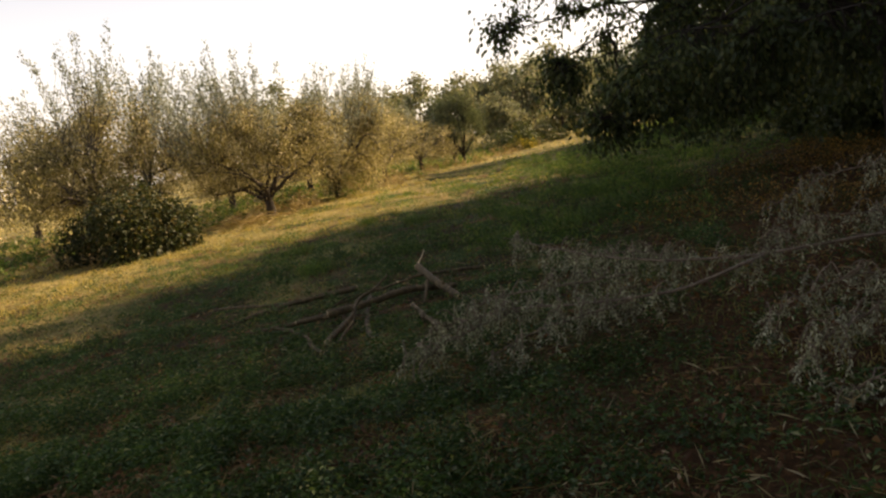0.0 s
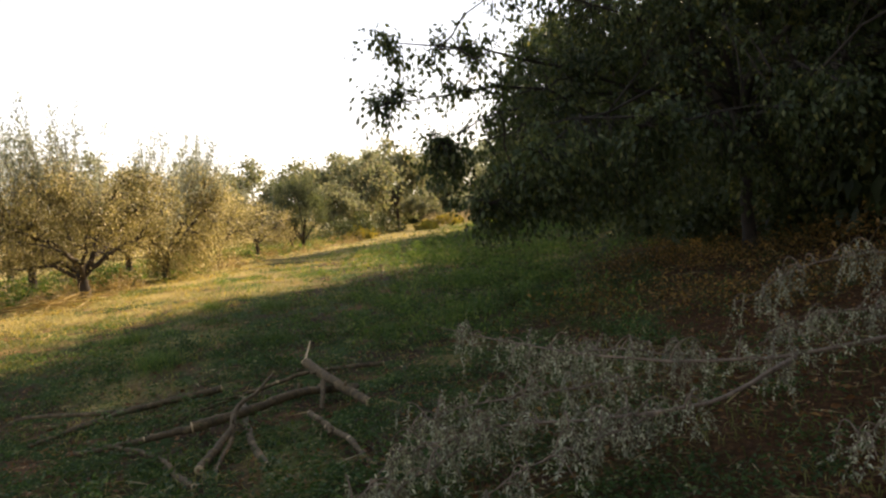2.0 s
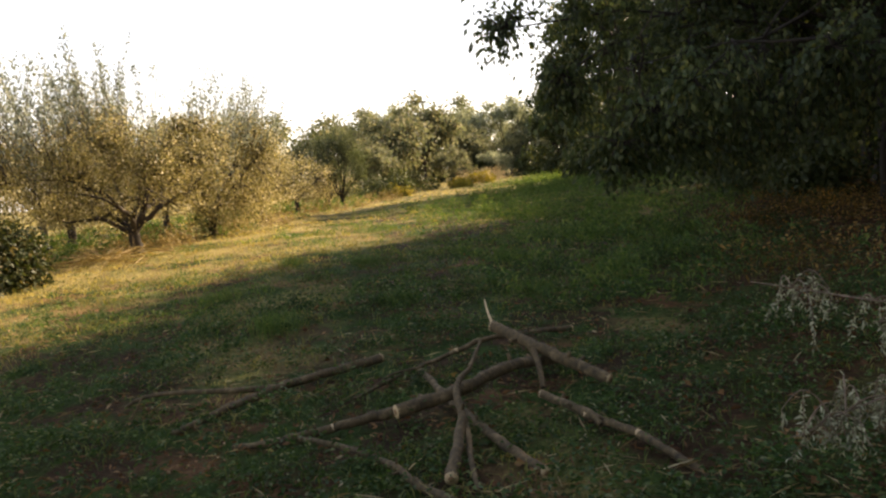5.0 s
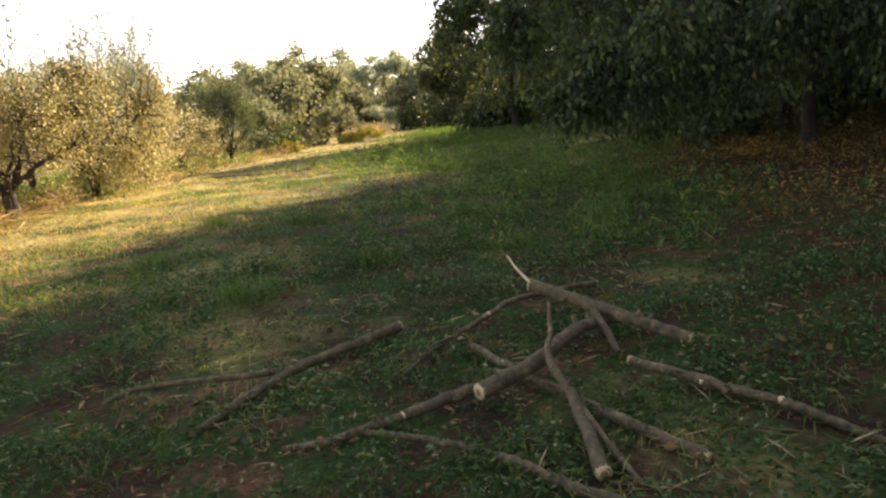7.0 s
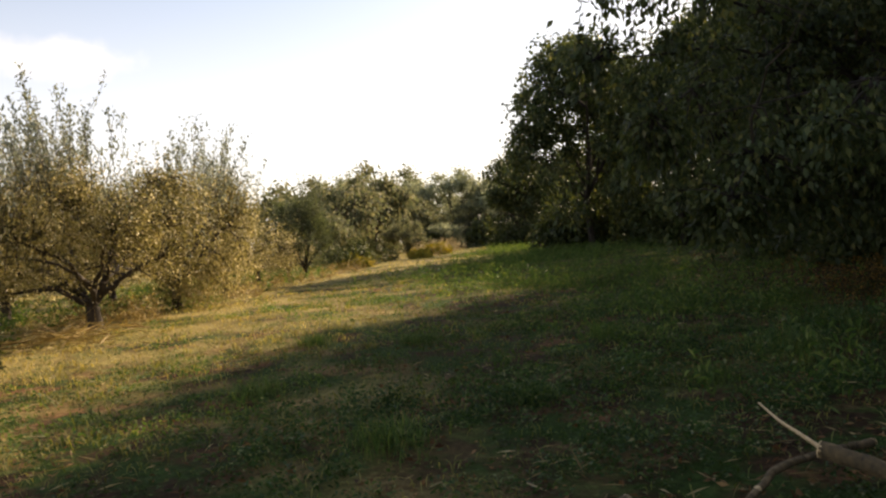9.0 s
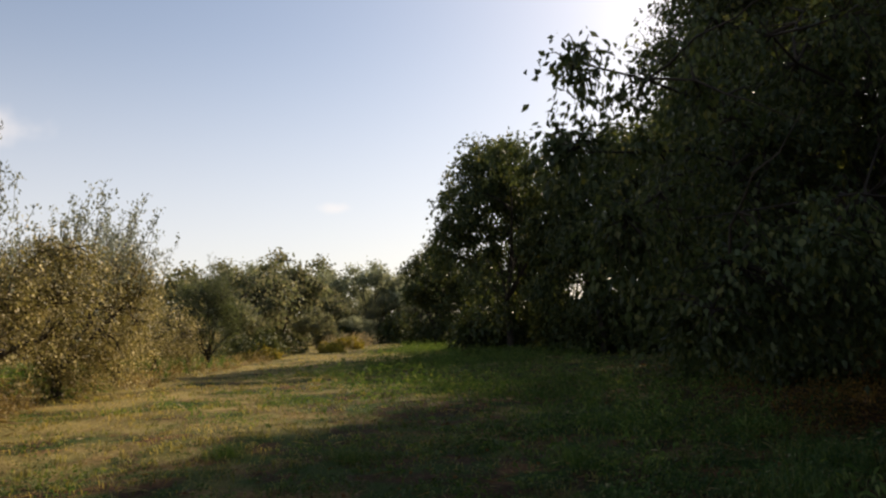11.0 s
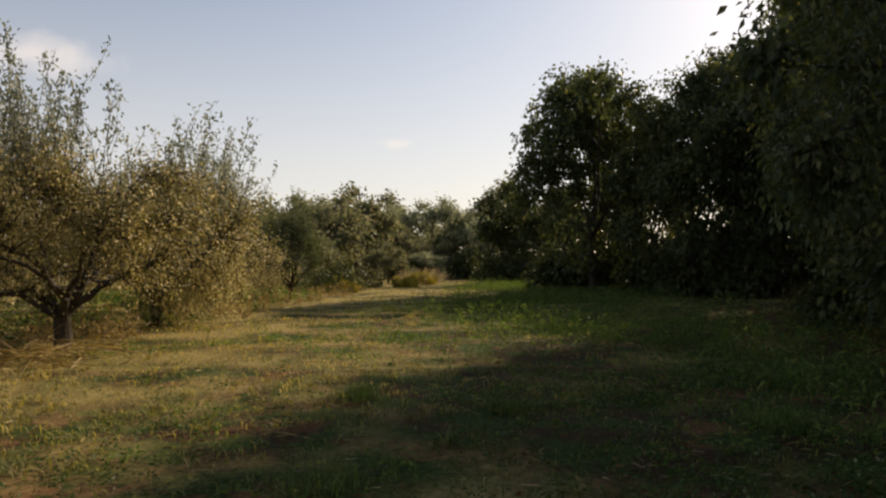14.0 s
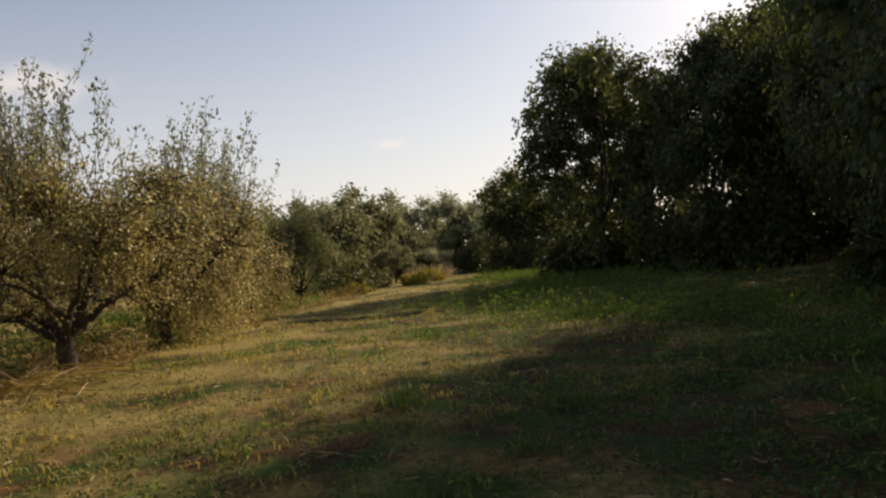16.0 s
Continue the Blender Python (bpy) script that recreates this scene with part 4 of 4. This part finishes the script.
cut_branch(2, [(0.03, 6.12, 0.06), (-0.58, 5.63, 0.12), (-0.95, 5.09, 0.06), (-1.26, 4.42, 0.02)], 0.026, 0.012, "long thin grey-brown cut branch on the grass",
           [([(-0.99, 5.0, 0.06), (-1.1, 4.72, 0.1), (-1.2, 4.58, 0.03)], 0.012, 0.006)], peeled=((0.5, 0.6),))
cut_branch(3, [(-0.77, 3.91, 0.115), (-0.47, 4.26, 0.13), (-0.22, 4.7, 0.16), (0.09, 5.22, 0.05)], 0.045, 0.034, "thick sawn branch with a pale cut face")
cut_branch(4, [(-0.80, 4.10, 0.05), (-0.90, 4.03, 0.06), (-1.12, 3.84, 0.05), (-1.43, 3.64, 0.03), (-1.68, 3.6, 0.01)], 0.034, 0.018, "cut branch with torn bark on the grass", peeled=((0.42, 0.52),))
cut_branch(5, [(-0.26, 3.21, 0.04), (-0.33, 3.77, 0.14), (-0.43, 4.0, 0.235), (-0.39, 4.31, 0.28), (-0.39, 4.57, 0.36)], 0.034, 0.010, "forked cut branch lying over a thicker one",
           [([(-0.32, 3.75, 0.13), (-0.28, 3.66, 0.08), (-0.2, 3.37, 0.05), (-0.12, 3.16, 0.01)], 0.020, 0.012)])
cut_branch(6, [(-0.94, 4.94, 0.05), (-0.64, 4.46, 0.035), (-0.39, 4.08, 0.035), (-0.14, 3.7, 0.035), (0.17, 3.34, 0.02)], 0.022, 0.030, "brown cut branch half hidden in weeds", (), (True, True))
cut_branch(7, [(0.02, 4.35, 0.07), (0.2, 4.16, 0.07), (0.4, 3.94, 0.06), (0.56, 3.81, 0.06), (0.75, 3.57, 0.03), (0.91, 3.37, 0.0)], 0.026, 0.020, "bent cut branch with scraped pale bark",
           [([(0.27, 4.09, 0.07), (0.35, 3.98, 0.08), (0.4, 3.89, 0.05)], 0.022, 0.018)], peeled=((0.3, 0.42), (0.6, 0.68)))
cut_branch(8, [(-1.4, 5.33, 0.05), (-1.69, 4.92, 0.05), (-1.91, 4.56, 0.06), (-2.11, 4.08, 0.04), (-2.23, 3.79, 0.01)], 0.038, 0.022, "sawn branch with a long side branch",
           [([(-1.86, 4.59, 0.06), (-2.12, 4.37, 0.1), (-2.48, 4.26, 0.13), (-2.8, 4.21, 0.12), (-2.96, 4.26, 0.02)], 0.024, 0.012), ([(-2.77, 4.22, 0.12), (-2.73, 4.07, 0.05), (-2.7, 3.93, 0.01)], 0.005, 0.003)])
cut_branch(9, [(-1.34, 3.71, 0.04), (-0.91, 3.53, 0.04), (-0.62, 3.37, 0.04), (-0.41, 3.15, 0.03), (-0.16, 2.99, 0.02)], 0.014, 0.024, "thin crooked cut branch on the grass", (), (False, True))


pale = new("twig")
pale.location = (-0.48, 5.36, 0.27)
t = Tubes()
t.add(smooth_line([(0.02, -0.02, 0.0), (-0.04, 0.12, 0.04), (-0.09, 0.28, 0.06), (-0.15, 0.47, 0.12)], 12), np.linspace(0.012, 0.006, 12), 7)
part("stem", t.mesh("stem", M_CUT), pale)
tagged(pale, "pale peeled twig sticking up from cut branches", "twig")


# ---- withered leafy branches ----
def withered(seed, main, r0, twigs, drop, label, span=0.8, bare_to=0.9):
    """A felled leafy branch: an arched stem and hanging twigs set with curled grey leaves."""
    rng = np.random.default_rng(seed)
    thing = new("withered_branch")
    base = np.array(main[0], float)
    thing.location = base
    line = smooth_line(np.array(main) - base, 24)
    line[1:] += np.cumsum(rng.normal(0, 0.010, (23, 3)), 0) * np.array([1, 1, 0.5])
    t = Tubes()
    t.add(line, np.linspace(r0 * 0.8, 0.003, 24), 7)
    part("stem", t.mesh("stem", M_STEM), thing)
    tw, P, D = Tubes(), [], []
    for k in range(twigs):
        at_s = 1 - bare_to * (k + rng.uniform(0, 1)) / twigs
        a = line[int(np.clip(at_s, 0, 1) * 23)]
        up = rng.uniform(0.0, 0.16)
        az = rng.uniform(0, 2 * math.pi)
        ln = rng.uniform(0.12, 0.40) * span
        out = np.array([math.cos(az), math.sin(az), 0]) * ln
        top = a + out * 0.6 + np.array([0, 0, up])
        end = a + out + np.array([0, 0, up - drop * rng.uniform(0.1, 0.6)])
        world_end = end + base
        end[2] = max(end[2], float(ground_z(world_end[0], world_end[1])) + 0.05 - base[2])
        q = smooth_line([a, (a + top) / 2 + np.array([0, 0, 0.03]), top, end], 9)
        tw.add(q, np.linspace(0.006, 0.002, 9), 3)
        # strands of shrivelled leaves hang from the twig like a fringe
        for u in np.linspace(0.15, 1.0, int(rng.integers(3, 7))):
            root = np.array([np.interp(u, np.linspace(0, 1, 9), q[:, c]) for c in range(3)])
            hang = rng.uniform(0.05, 0.22) * (0.6 + drop)
            floor_z = float(ground_z(root[0] + base[0], root[1] + base[1])) + 0.01 - base[2]
            foot = root + np.array([rng.normal(0, 0.06), rng.normal(0, 0.06), -hang])
            foot[2] = max(foot[2], floor_z)
            strand = smooth_line([root, root * 0.45 + foot * 0.55 + rng.normal(0, 0.012, 3), foot], 5)
            tw.add(strand, np.linspace(0.002, 0.001, 5), 3)
            m = int(rng.integers(11, 15) * (0.5 + hang * 5.5))
            w = np.linspace(0.05, 1, m)
            at = np.stack([np.interp(w, np.linspace(0, 1, 5), strand[:, c]) for c in range(3)], 1) + rng.normal(0, 0.004, (m, 3))
            d = rng.normal(0, 0.7, (m, 3))
            d[:, 2] -= 0.6
            P.append(at), D.append(d)
    P, D = np.concatenate(P), np.concatenate(D)
    part("twig_spray", tw.mesh("twig_spray", M_STEM), thing, "", "stuff")
    part("leaves", leaf_mesh("leaves", P, D, rng.uniform(0.019, 0.040, len(P)), rng.uniform(0.007, 0.013, len(P)), M_SILVER, rng, 0.1, 0.5), thing, "curled withered grey leaves")
    return tagged(thing, label, "branch", "withered branches in a heap")


HEAP = "withered leafy branch in a grey heap on the grass"
withered(61, [(5.14, 4.9, 0.46), (4.37, 4.2, 0.56), (3.51, 3.66, 0.55), (3.0, 3.55, 0.56), (2.57, 3.5, 0.60), (2.1, 3.75, 0.62), (1.65, 4.05, 0.66), (1.2, 4.22, 0.72)], 0.024, 30, 0.34, HEAP, 0.7, 0.60)
withered(62, [(3.51, 3.62, 0.55), (3.1, 3.2, 0.48), (2.7, 3.0, 0.44), (2.26, 2.95, 0.42), (1.8, 2.8, 0.42), (1.5, 2.55, 0.41), (1.3, 2.32, 0.34), (1.22, 2.18, 0.14)], 0.018, 30, 0.30, HEAP, 0.6, 0.72)
withered(63, [(2.57, 3.5, 0.50), (2.2, 3.3, 0.47), (1.8, 3.2, 0.44), (1.4, 3.2, 0.37), (1.12, 3.1, 0.22)], 0.011, 22, 0.28, HEAP, 0.6, 0.9)
withered(67, [(3.0, 3.6, 0.52), (2.6, 3.75, 0.63), (2.2, 3.95, 0.60), (1.8, 4.3, 0.52)], 0.009, 22, 0.36, HEAP, 0.6, 0.9)
withered(68, [(2.7, 3.0, 0.42), (2.4, 2.7, 0.40), (2.05, 2.45, 0.34), (1.75, 2.3, 0.18)], 0.009, 15, 0.24, HEAP, 0.6, 0.9)
withered(69, [(1.9, 2.85, 0.40), (1.65, 2.5, 0.36), (1.45, 2.25, 0.26), (1.35, 2.1, 0.10)], 0.008, 16, 0.22, HEAP, 0.55, 0.95)
withered(64, [(5.2, 3.9, 0.3), (4.6, 3.3, 0.5), (4.2, 2.95, 0.55), (3.8, 2.78, 0.48), (3.5, 2.7, 0.28)], 0.016, 34, 0.40, HEAP, 0.8, 0.75)
withered(65, [(5.3, 3.3, 0.3), (4.8, 2.85, 0.5), (4.4, 2.5, 0.52), (4.0, 2.28, 0.42), (3.75, 2.1, 0.15)], 0.016, 36, 0.40, HEAP, 0.8, 0.8)
withered(71, [(5.4, 2.7, 0.35), (4.9, 2.3, 0.46), (4.4, 2.05, 0.42), (4.05, 1.9, 0.28), (3.9, 1.75, 0.1)], 0.012, 32, 0.34, HEAP, 0.8, 0.85)
withered(70, [(4.9, 4.8, 0.45), (4.3, 4.5, 0.66), (3.8, 4.3, 0.66), (3.4, 4.1, 0.52)], 0.010, 20, 0.36, HEAP, 0.7, 0.85)
ARCH = "withered leafy branch arching over the grey heap"
withered(66, [(5.7, 5.9, 0.1), (5.1, 5.7, 0.75), (4.5, 5.45, 0.98), (3.9, 5.28, 0.90), (3.36, 5.14, 0.66)], 0.02, 28, 0.5, ARCH, 0.8, 0.8)
withered(72, [(6.8, 6.2, 0.1), (6.4, 6.0, 1.1), (5.9, 5.8, 1.75), (5.3, 5.6, 1.65), (4.8, 5.4, 1.15)], 0.022, 36, 0.7, ARCH, 1.1, 0.85)
cut_branch(10, [(3.78, 2.6, 0.06), (3.38, 2.49, 0.06), (3.04, 2.64, 0.06), (2.79, 2.87, 0.05)], 0.013, 0.009, "bare crooked stick below the withered heap", (), (False, False))
